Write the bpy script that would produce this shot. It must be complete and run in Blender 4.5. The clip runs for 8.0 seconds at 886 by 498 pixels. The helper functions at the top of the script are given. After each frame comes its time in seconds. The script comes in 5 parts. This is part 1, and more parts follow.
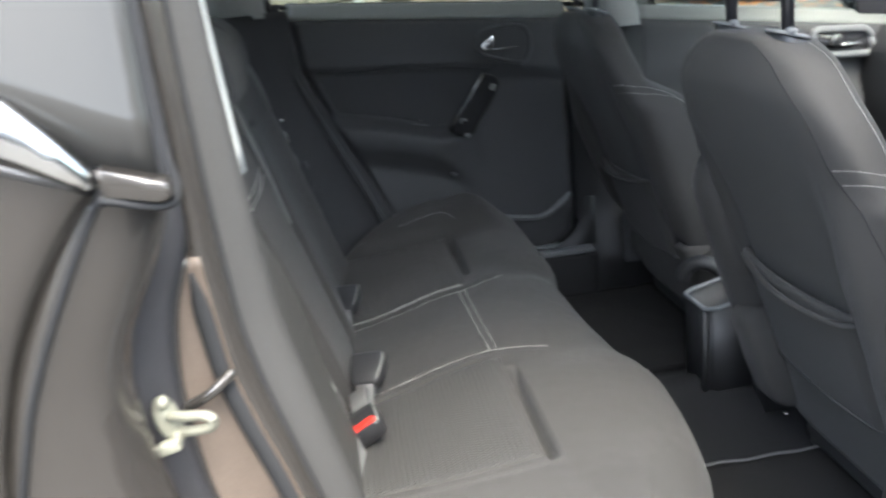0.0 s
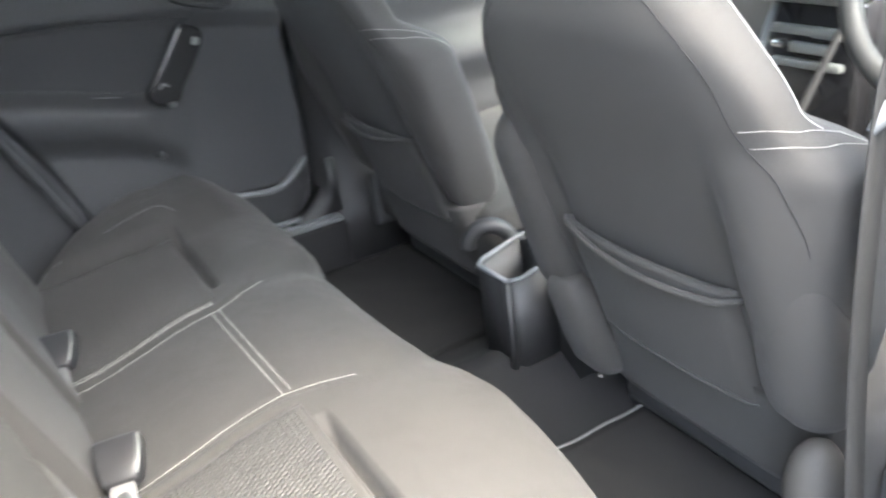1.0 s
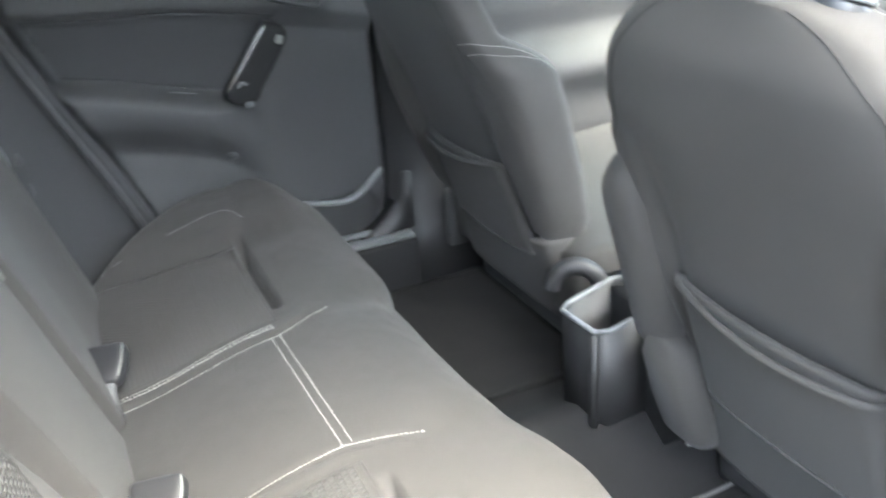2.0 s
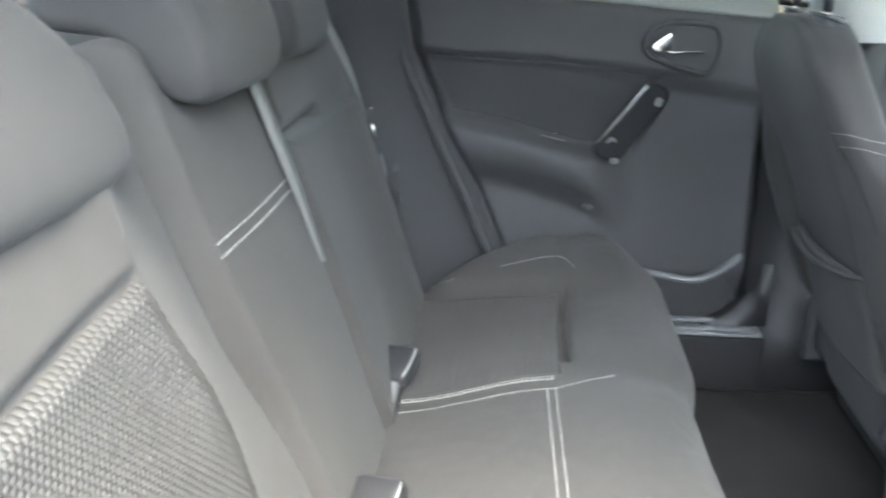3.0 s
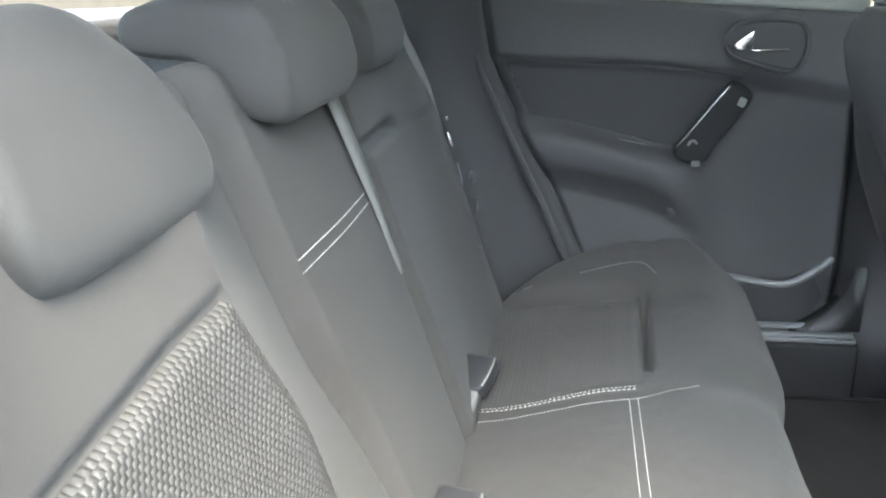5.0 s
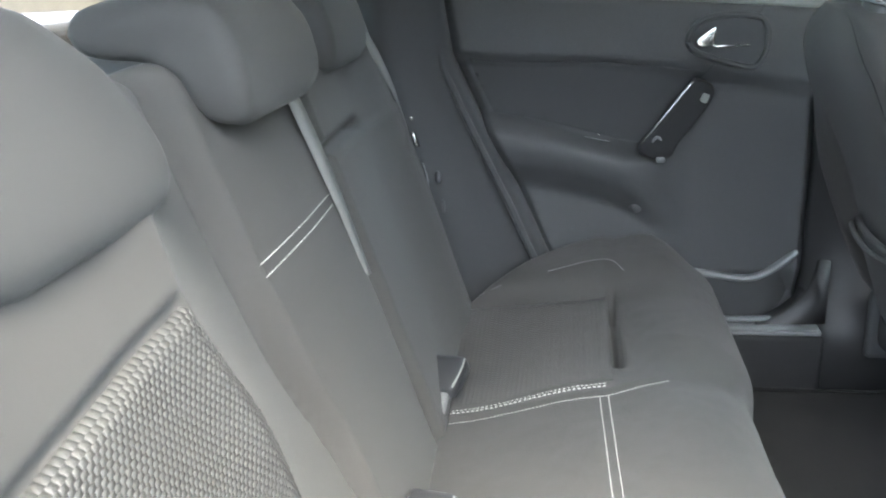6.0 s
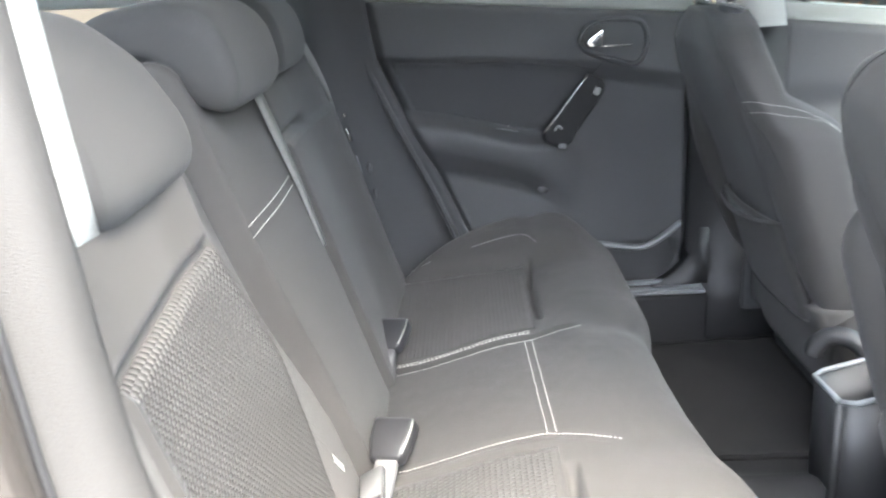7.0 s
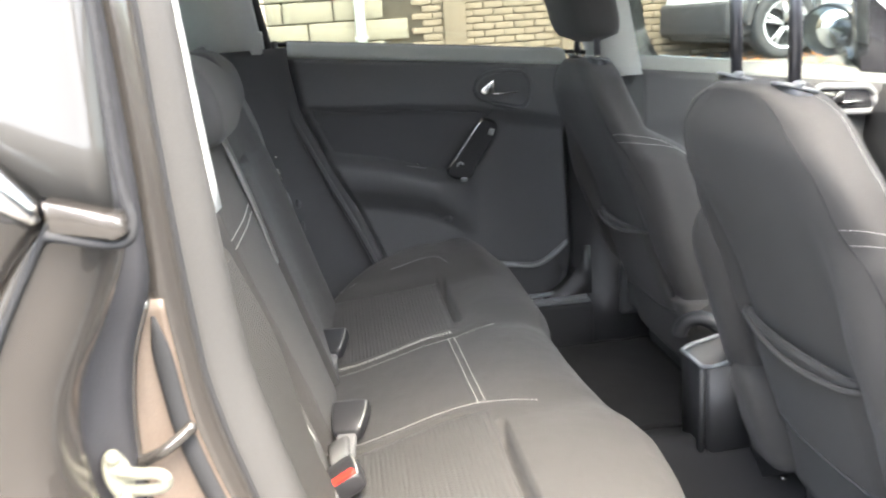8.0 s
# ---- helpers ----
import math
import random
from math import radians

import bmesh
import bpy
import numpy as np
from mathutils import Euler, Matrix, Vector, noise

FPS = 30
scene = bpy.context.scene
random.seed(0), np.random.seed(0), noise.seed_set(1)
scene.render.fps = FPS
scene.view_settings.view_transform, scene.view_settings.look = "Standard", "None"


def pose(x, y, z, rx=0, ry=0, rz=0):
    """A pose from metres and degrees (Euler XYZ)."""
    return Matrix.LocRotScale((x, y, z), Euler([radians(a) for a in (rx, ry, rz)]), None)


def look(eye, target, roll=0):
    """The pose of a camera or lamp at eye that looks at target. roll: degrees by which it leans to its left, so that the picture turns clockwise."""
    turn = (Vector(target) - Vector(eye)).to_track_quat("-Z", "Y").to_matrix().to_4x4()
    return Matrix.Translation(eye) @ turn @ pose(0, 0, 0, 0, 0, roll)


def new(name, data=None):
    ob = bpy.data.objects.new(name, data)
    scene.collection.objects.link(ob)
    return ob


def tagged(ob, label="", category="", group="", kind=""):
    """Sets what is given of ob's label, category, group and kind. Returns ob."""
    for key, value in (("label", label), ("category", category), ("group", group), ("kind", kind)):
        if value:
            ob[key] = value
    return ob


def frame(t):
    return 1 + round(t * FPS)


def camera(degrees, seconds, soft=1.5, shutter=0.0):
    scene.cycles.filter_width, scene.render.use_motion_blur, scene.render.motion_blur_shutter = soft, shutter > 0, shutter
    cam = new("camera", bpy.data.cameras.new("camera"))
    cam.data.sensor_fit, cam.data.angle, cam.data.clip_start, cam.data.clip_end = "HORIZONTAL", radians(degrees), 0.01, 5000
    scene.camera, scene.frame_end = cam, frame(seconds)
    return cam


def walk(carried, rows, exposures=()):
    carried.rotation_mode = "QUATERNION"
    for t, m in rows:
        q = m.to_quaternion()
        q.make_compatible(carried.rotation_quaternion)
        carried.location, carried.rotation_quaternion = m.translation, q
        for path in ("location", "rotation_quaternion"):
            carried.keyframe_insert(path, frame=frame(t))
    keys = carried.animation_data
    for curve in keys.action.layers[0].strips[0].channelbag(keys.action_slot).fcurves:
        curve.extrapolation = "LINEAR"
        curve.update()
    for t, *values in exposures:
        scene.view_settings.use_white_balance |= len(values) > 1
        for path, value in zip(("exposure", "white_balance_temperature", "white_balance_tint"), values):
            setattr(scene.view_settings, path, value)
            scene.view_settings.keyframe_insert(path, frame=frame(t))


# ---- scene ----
cam = camera(56.5, 8.0, soft=2.1, shutter=0.5)
PATH = [
    (0, (-0.169, -1.261, 1.126), (0.02, 0.628, 0.496), -6.2),
    (0.5, (-0.172, -1.102, 1.117), (0.332, 0.687, 0.379), -7.2),
    (1, (-0.197, -0.944, 1.123), (0.648, 0.653, 0.266), -7.3),
    (1.2, (-0.214, -0.901, 1.129), (0.728, 0.623, 0.24), -7.0),
    (2.3, (-0.115, -0.819, 1.118), (0.353, 0.959, 0.33), -2.3),
    (2.5, (-0.068, -0.822, 1.107), (0.145, 1.023, 0.364), -1.8),
    (3, (-0.045, -0.822, 1.1), (-0.244, 1.054, 0.436), -0.0),
    (3.5, (-0.049, -0.834, 1.099), (-0.442, 1.014, 0.442), -0.3),
    (4, (-0.044, -0.831, 1.097), (-0.468, 1.007, 0.431), -1.5),
    (5.5, (-0.046, -0.812, 1.114), (-0.406, 1.044, 0.462), -3.3),
    (6, (-0.044, -0.809, 1.105), (-0.356, 1.054, 0.449), -3.1),
    (6.5, (-0.043, -0.885, 1.098), (-0.279, 0.984, 0.427), -3.3),
    (7, (-0.074, -0.994, 1.106), (-0.157, 0.9, 0.47), -3.8),
    (7.5, (-0.107, -1.098, 1.118), (-0.048, 0.818, 0.545), -4.4),
    (8, (-0.157, -1.223, 1.118), (0.053, 0.693, 0.586), -4.0),
]
EXPOSURES = [(0.0, 3.7, 6350, 3), (0.5, 4.25, 6600, 4), (1.0, 5.08, 6700, 4), (2.5, 5.4, 6500, 0), (3.0, 5.4, 6450, 1), (4.0, 5.25, 6450, 2), (5.5, 5.3, 6450, 0), (6.0, 5.2, 6450, 0), (6.5, 5.5, 6500, 3), (7.0, 5.35, 6550, 5), (7.5, 5.1, 6800, 6), (8.0, 4.7, 6900, 6)]
walk(cam, [(t, look(eye, target, roll)) for t, eye, target, roll in PATH], EXPOSURES)

# World axes: x towards the car's bonnet, y across the cabin to its left side, z up.

# ---- light: bright overcast sky, soft sun on the open-door side ----
SUN_AZ, SUN_EL = -74.0, 64.0
world = bpy.data.worlds.new("overcast_sky")
world.use_nodes = True
wn = world.node_tree.nodes
sky = wn.new("ShaderNodeTexSky")
sky.sky_type, sky.sun_disc = "NISHITA", False
sky.sun_elevation, sky.sun_rotation = radians(SUN_EL), radians(90 - SUN_AZ)
sky.air_density, sky.dust_density, sky.ozone_density = 0.8, 4.0, 1.0
wn["Background"].inputs["Strength"].default_value = 0.15
cloud = wn.new("ShaderNodeHueSaturation")
cloud.inputs["Saturation"].default_value = 0.75
world.node_tree.links.new(sky.outputs[0], cloud.inputs["Color"])
world.node_tree.links.new(cloud.outputs[0], wn["Background"].inputs["Color"])
scene.world = world
sun = new("sun", bpy.data.lights.new("sun", "SUN"))
sun.data.energy, sun.data.angle, sun.data.color = 0.09, radians(85), (1.0, 0.985, 0.965)
sun.matrix_world = look((4 * math.cos(radians(SUN_AZ)), 4 * math.sin(radians(SUN_AZ)), 4 * math.tan(radians(SUN_EL))), (0, 0, 0))


# ---- materials ----
def material(name, colour, rough=0.6, metal=0.0, grain=0.0, scale=400.0, stain=0.25, stain_scale=6.0, sheen=0.0, coat=0.0, pattern="NOISE", spec=0.5):
    """A surface with stains at a large scale and grain (bump and tone) at a small one, in metres."""
    m = bpy.data.materials.new(name)
    m.use_nodes = True
    n, l = m.node_tree.nodes, m.node_tree.links
    b = n["Principled BSDF"]
    b.inputs["Metallic"].default_value = metal
    b.inputs["Sheen Weight"].default_value = sheen
    b.inputs["Sheen Roughness"].default_value = 0.5
    b.inputs["Coat Weight"].default_value = coat
    b.inputs["Specular IOR Level"].default_value = spec
    tc = n.new("ShaderNodeTexCoord")
    big = n.new("ShaderNodeTexNoise")
    big.inputs["Scale"].default_value, big.inputs["Detail"].default_value = stain_scale, 5
    l.new(tc.outputs["Object"], big.inputs["Vector"])
    small = n.new("ShaderNodeTexVoronoi" if pattern == "CELLS" else "ShaderNodeTexNoise")
    small.inputs["Scale"].default_value = scale
    l.new(tc.outputs["Object"], small.inputs["Vector"])
    small_out = small.outputs["Distance"] if pattern == "CELLS" else small.outputs[0]
    tone = n.new("ShaderNodeMath")
    tone.operation = "MULTIPLY_ADD"
    l.new(big.outputs[0], tone.inputs[0])
    tone.inputs[1].default_value, tone.inputs[2].default_value = 2 * stain, 1 - stain
    fine = n.new("ShaderNodeMath")
    fine.operation = "MULTIPLY_ADD"
    l.new(small_out, fine.inputs[0])
    fine.inputs[1].default_value, fine.inputs[2].default_value = 0.4 if grain else 0.0, 0.8 if grain else 1.0
    both = n.new("ShaderNodeMath")
    both.operation = "MULTIPLY"
    l.new(tone.outputs[0], both.inputs[0])
    l.new(fine.outputs[0], both.inputs[1])
    mix = n.new("ShaderNodeVectorMath")
    mix.operation = "SCALE"
    mix.inputs[0].default_value = colour
    l.new(both.outputs[0], mix.inputs["Scale"])
    l.new(mix.outputs[0], b.inputs["Base Color"])
    r = n.new("ShaderNodeMath")
    r.operation = "MULTIPLY_ADD"
    l.new(big.outputs[0], r.inputs[0])
    r.inputs[1].default_value, r.inputs[2].default_value = 0.2 * rough, 0.9 * rough
    l.new(r.outputs[0], b.inputs["Roughness"])
    if grain:
        bump = n.new("ShaderNodeBump")
        bump.inputs["Strength"].default_value, bump.inputs["Distance"].default_value = min(1.0, grain), 0.001
        l.new(small_out, bump.inputs["Height"])
        l.new(bump.outputs[0], b.inputs["Normal"])
    return m


def window_glass(name, tint=(0.92, 0.95, 0.94), gloss=1.0):
    """A thin pane: clear, with a reflection that grows at flat angles."""
    m = bpy.data.materials.new(name)
    m.use_nodes = True
    n, l = m.node_tree.nodes, m.node_tree.links
    n.remove(n["Principled BSDF"])
    clear, shine, fres, mix = n.new("ShaderNodeBsdfTransparent"), n.new("ShaderNodeBsdfGlossy"), n.new("ShaderNodeFresnel"), n.new("ShaderNodeMixShader")
    clear.inputs[0].default_value = (*tint, 1)
    shine.inputs["Roughness"].default_value = 0.02
    fres.inputs[0].default_value = 1.5
    l.new(fres.outputs[0], mix.inputs[0])
    l.new(clear.outputs[0], mix.inputs[1])
    l.new(shine.outputs[0], mix.inputs[2])
    l.new(mix.outputs[0], n["Material Output"].inputs[0])
    return m


SMOOTH_CLOTH = material("charcoal_smooth_cloth", (0.0485, 0.0462, 0.0440), 0.75, grain=0.45, scale=1500, stain=0.14, sheen=0.08, spec=0.3)
WEAVE_CLOTH = material("glossy_charcoal_weave", (0.038, 0.037, 0.0355), 0.60, grain=0.2, scale=1500, stain=0.1)
WOVEN_CLOTH = material("charcoal_woven_cloth", (0.040, 0.040, 0.041), 0.5, grain=0.4, scale=1200, stain=0.12, sheen=0.2)
HEADREST_CLOTH = material("grey_black_headrest_cloth", (0.043, 0.0425, 0.042), 0.8, grain=0.4, scale=1500, stain=0.14, sheen=0.08, spec=0.3)
THREAD = material("pale_grey_thread", (0.52, 0.51, 0.48), 0.6, grain=0.3, scale=2500)
DOOR_PLASTIC = material("black_grained_plastic", (0.056, 0.057, 0.059), 0.55, grain=0.4, scale=900, stain=0.12, pattern="CELLS")
DOOR_INSERT = material("black_door_cloth", (0.042, 0.043, 0.045), 0.85, grain=0.4, scale=1600, stain=0.15, sheen=0.15)
GLOSS_BLACK = material("gloss_black_plastic", (0.02, 0.02, 0.022), 0.16, stain=0.1, coat=0.5)
SATIN_GREY = material("satin_grey_plastic", (0.17, 0.175, 0.18), 0.34, grain=0.1, scale=900, stain=0.1)
WHEEL_LEATHER = material("worn_grey_leather", (0.045, 0.045, 0.043), 0.5, grain=0.3, scale=700, stain=0.15)
CAPPING = material("pale_satin_door_capping", (0.22, 0.23, 0.217), 0.4, grain=0.2, scale=900, stain=0.1, pattern="CELLS")
PALE_TRIM = material("pale_grey_pillar_trim", (0.47, 0.48, 0.455), 0.6, grain=0.2, scale=1000, stain=0.06, pattern="CELLS")
HEADLINER = material("pale_headliner_felt", (0.60, 0.60, 0.56), 0.95, grain=0.3, scale=900, stain=0.06)
MATT_BLACK = material("matt_black_plastic", (0.022, 0.022, 0.023), 0.75, grain=0.3, scale=900, stain=0.15, pattern="CELLS", spec=0.25)
CONSOLE = material("black_console_plastic", (0.024, 0.024, 0.025), 0.42, grain=0.3, scale=900, stain=0.15, pattern="CELLS")
CARPET = material("black_carpet", (0.013, 0.013, 0.014), 0.95, grain=1.0, scale=700, stain=0.35, stain_scale=14)
MAT_CARPET = material("dark_mat_carpet", (0.013, 0.0125, 0.0125), 0.95, grain=1.0, scale=600, stain=0.4, stain_scale=18)
PIPING = material("grey_mat_piping", (0.15, 0.15, 0.15), 0.7, grain=0.4, scale=1500)
WEBBING = material("grey_belt_webbing", (0.17, 0.17, 0.164), 0.55, grain=0.6, scale=1300, stain=0.1)
DARK_WEBBING = material("black_belt_webbing", (0.028, 0.027, 0.026), 0.85, grain=0.6, scale=1300, stain=0.1)
BUCKLE_BLACK = material("black_buckle_plastic", (0.028, 0.028, 0.030), 0.34, grain=0.2, scale=1100)
BUCKLE_RED = material("red_button_plastic", (0.62, 0.035, 0.025), 0.4, stain=0.1)
CHROME = material("chrome", (0.80, 0.79, 0.77), 0.14, metal=1.0, stain=0.06)
STEEL = material("zinc_plated_steel", (0.27, 0.262, 0.205), 0.5, metal=0.35, grain=0.2, scale=700, stain=0.3, stain_scale=60)
DARK_STEEL = material("dark_steel_rod", (0.10, 0.10, 0.11), 0.28, metal=0.9)
RUBBER = material("black_rubber", (0.026, 0.026, 0.027), 0.75, grain=0.25, scale=900, spec=0.3)
SEAL_RUBBER = material("grey_flocked_door_seal", (0.045, 0.043, 0.0405), 0.75, grain=0.35, scale=1100, stain=0.12)
PAINT = material("grey_brown_metallic_paint", (0.085, 0.076, 0.067), 0.26, metal=0.6, grain=0.06, scale=2500, stain=0.1, coat=0.8)
JAMB_PAINT = material("dusty_jamb_paint", (0.150, 0.116, 0.092), 0.4, metal=0.25, grain=0.15, scale=700, stain=0.3, stain_scale=25, coat=0.3)
# Jamb paint with the shade of the hollow jamb put into its colour.
SHADED_JAMB = material("shade_darkened_jamb_paint", (0.045, 0.043, 0.045), 0.5, metal=0.1, grain=0.15, scale=700, stain=0.25, stain_scale=20)
LABEL_WHITE = material("white_label_thread", (0.50, 0.50, 0.48), 0.6)
GLASS = window_glass("clear_window_glass", (0.70, 0.74, 0.71))
QUARTER_GLASS = material("reflecting_privacy_glass", (0.040, 0.039, 0.037), 0.06, stain=0.06, spec=0.24)
MIRROR = material("mirror_glass", (0.85, 0.86, 0.86), 0.03, metal=1.0, stain=0.02)
CREAM_STONE = material("cream_stone_block", (0.150, 0.132, 0.095), 0.85, grain=0.9, scale=40, stain=0.3, stain_scale=3)
BRICK = material("buff_brown_brick", (0.135, 0.104, 0.070), 0.85, grain=0.9, scale=60, stain=0.35, stain_scale=4)
MORTAR = material("grey_mortar", (0.128, 0.104, 0.074), 0.9, grain=0.8, scale=80)
RENDERED = material("pale_wall_render", (0.50, 0.48, 0.45), 0.9, grain=0.5, scale=50, stain=0.2, stain_scale=0.8)
WHITE_PIPE = material("white_pipe_plastic", (0.72, 0.72, 0.68), 0.4)
ASPHALT = material("asphalt", (0.085, 0.082, 0.076), 0.9, grain=1.0, scale=120, stain=0.35, stain_scale=1.5)
LEAVES = material("fallen_orange_leaves", (0.42, 0.15, 0.03), 0.8, stain=0.5, stain_scale=8)
MOSS = material("mossy_grass", (0.20, 0.19, 0.05), 0.95, grain=0.8, scale=60, stain=0.4)
WHITE_PAINT = material("white_car_paint", (0.62, 0.62, 0.61), 0.25, coat=0.8, stain=0.04)
TYRE = material("tyre_rubber", (0.03, 0.03, 0.032), 0.8, grain=0.4, scale=120)
ALLOY = material("alloy_rim", (0.62, 0.62, 0.62), 0.3, metal=0.9)


# ---- mesh helpers ----
def mesh(name, verts, faces, smooth=True):
    me = bpy.data.meshes.new(name)
    me.from_pydata([tuple(map(float, v)) for v in verts], [], faces)
    bm = bmesh.new()
    bm.from_mesh(me)
    bmesh.ops.recalc_face_normals(bm, faces=bm.faces)
    bm.to_mesh(me)
    bm.free()
    if smooth:
        me.polygons.foreach_set("use_smooth", [True] * len(me.polygons))
    return me


def part(name, me, mat, parent=None, label=""):
    """Links a mesh as one object, under a thing or a part where one is given."""
    me.materials.clear()
    me.materials.append(mat)
    ob = new(name, me)
    if parent:
        ob.parent = parent
        if not parent.parent:
            ob.matrix_parent_inverse = parent.matrix_basis.inverted()
    return tagged(ob, label=label) if label else ob


def thing(name, base, label, category, group="", kind=""):
    """An Empty at the base of a thing, which parents its parts."""
    e = new(name)
    e.empty_display_size = 0.05
    e.matrix_basis = Matrix.Translation(base)
    return tagged(e, label, category, group, kind)


def grid(nu, nv, f, close_u=False, back=None):
    """A sheet f(u, v) for u, v in 0..1; back: a second sheet that closes it into a solid."""
    vs = [f(i / (nu if close_u else nu - 1), j / (nv - 1)) for j in range(nv) for i in range(nu)]
    fs = []
    iu = range(nu if close_u else nu - 1)
    for j in range(nv - 1):
        for i in iu:
            k = (i + 1) % nu
            fs.append((j * nu + i, j * nu + k, (j + 1) * nu + k, (j + 1) * nu + i))
    if back:
        n = len(vs)
        vs += [back(i / (nu - 1), j / (nv - 1)) for j in range(nv) for i in range(nu)]
        fs += [tuple(reversed([a + n for a in q])) for q in fs[:]]
        for j in range(nv - 1):
            for i in (0, nu - 1):
                a, b = j * nu + i, (j + 1) * nu + i
                fs.append((a, b, b + n, a + n))
        for i in range(nu - 1):
            for j in (0, nv - 1):
                a, b = j * nu + i, j * nu + i + 1
                fs.append((a, b, b + n, a + n))
    return vs, fs


def loft(rings, caps=True):
    n = len(rings[0])
    vs = [p for r in rings for p in r]
    fs = [(j * n + i, j * n + (i + 1) % n, (j + 1) * n + (i + 1) % n, (j + 1) * n + i) for j in range(len(rings) - 1) for i in range(n)]
    if caps:
        fs += [tuple(range(n)), tuple(range(len(vs) - n, len(vs)))]
    return vs, fs


def smooth_path(pts, n):
    """A Catmull-Rom curve through a few points."""
    p = [Vector(q) for q in pts]
    p = [2 * p[0] - p[1], *p, 2 * p[-1] - p[-2]]
    out = []
    for k in range(n):
        s = k / (n - 1) * (len(p) - 3)
        i = min(int(s), len(p) - 4)
        t = s - i
        a, b, c, d = p[i : i + 4]
        out.append(0.5 * ((2 * b) + (c - a) * t + (2 * a - 5 * b + 4 * c - d) * t * t + (3 * b - a - 3 * c + d) * t**3))
    return out


def tube(pts, r, n=10, flat=1.0, up=(0, 0, 1)):
    """A rod along a path; r: one radius or one for each point; flat: its height over its width."""
    rings = []
    for i, p in enumerate(pts):
        d = (Vector(pts[min(i + 1, len(pts) - 1)]) - Vector(pts[max(i - 1, 0)])).normalized()
        a = d.cross(Vector(up))
        a = a.normalized() if a.length > 1e-4 else Vector((1, 0, 0))
        b = a.cross(d)
        k = float(r[i] if isinstance(r, (list, tuple)) else r)
        rings.append([Vector(p) + k * (math.cos(2 * math.pi * q / n) * a + flat * math.sin(2 * math.pi * q / n) * b) for q in range(n)])
    return loft(rings)


def ribbon(pts, across, thick):
    """A flat band along a path, across: its width as a vector or one for each point."""
    rings = []
    for i, p in enumerate(pts):
        d = (Vector(pts[min(i + 1, len(pts) - 1)]) - Vector(pts[max(i - 1, 0)])).normalized()
        w = Vector(across[i] if isinstance(across, list) else across)
        t = d.cross(w).normalized() * thick / 2
        p = Vector(p)
        rings.append([p - w / 2 - t, p + w / 2 - t, p + w / 2 + t, p - w / 2 + t])
    return loft(rings)


def plate(outline, origin, u, v, depth, bevel=0.0, steps=3):
    """A solid from an outline in the plane (u, v), depth along u x v, with rounded rims on the far face."""
    o, u, v = Vector(origin), Vector(u), Vector(v)
    w = u.cross(v).normalized()
    c = Vector((sum(p[0] for p in outline) / len(outline), sum(p[1] for p in outline) / len(outline)))
    rings = [[o + u * a + v * b for a, b in outline]]
    for k in range(steps + 1 if bevel else 1):
        ang = (k / steps * math.pi / 2) if bevel else 0
        inset, up = bevel * (1 - math.cos(ang)), depth - bevel + bevel * math.sin(ang)
        ring = []
        for a, b in outline:
            q = Vector((a, b)) - c
            q = q * max(0.0, 1 - inset / max(q.length, 1e-6))
            ring.append(o + u * (c[0] + q[0]) + v * (c[1] + q[1]) + w * (up if bevel else depth))
        rings.append(ring)
    return loft(rings)


def rounded(w, h, r, n=5, cx=0.0, cy=0.0):
    """The outline of a rectangle with rounded corners."""
    out = []
    for k, (sx, sy) in enumerate(((1, 1), (-1, 1), (-1, -1), (1, -1))):
        for i in range(n + 1):
            a = math.pi / 2 * (k + i / n)
            out.append((cx + sx * (w / 2 - r) + r * math.cos(a), cy + sy * (h / 2 - r) + r * math.sin(a)))
    return out


def box(x0, x1, y0, y1, z0, z1, r=0.004):
    """A block with rounded edges."""
    bm = bmesh.new()
    bmesh.ops.create_cube(bm, size=1)
    for q in bm.verts:
        q.co = Vector(((x0 + x1) / 2 + q.co.x * (x1 - x0), (y0 + y1) / 2 + q.co.y * (y1 - y0), (z0 + z1) / 2 + q.co.z * (z1 - z0)))
    if r:
        bmesh.ops.bevel(bm, geom=bm.edges, offset=r, segments=2, affect="EDGES", profile=0.5)
    bm.verts.ensure_lookup_table()
    vs = [tuple(q.co) for q in bm.verts]
    fs = [tuple(q.index for q in f.verts) for f in bm.faces]
    bm.free()
    return vs, fs


def join(*pieces):
    vs, fs = [], []
    for a, b in pieces:
        n = len(vs)
        vs += list(a)
        fs += [tuple(i + n for i in f) for f in b]
    return vs, fs


def ball(c, rx, ry, rz, nu=16, nv=10):
    rings = []
    for j in range(1, nv):
        t = math.pi * j / nv
        rings.append([(c[0] + rx * math.sin(t) * math.cos(2 * math.pi * i / nu), c[1] + ry * math.sin(t) * math.sin(2 * math.pi * i / nu), c[2] + rz * math.cos(t)) for i in range(nu)])
    return loft(rings)


def step(a, b, x):
    t = min(1.0, max(0.0, (x - a) / (b - a)))
    return t * t * (3 - 2 * t)


def hump(x, c, w):
    return math.exp(-(((x - c) / w) ** 2))


def curve_of(zs, xs):
    """A smooth function of height through a few pairs."""
    zz = np.linspace(min(zs), max(zs), 400)
    order = np.argsort(zs)
    yy = np.interp(zz, np.array(zs)[order], np.array(xs)[order])
    k = np.exp(-np.linspace(-2, 2, 25) ** 2)
    yy = np.convolve(np.pad(yy, 12, mode="edge"), k / k.sum(), "valid")
    return lambda z: float(np.interp(z, zz, yy))


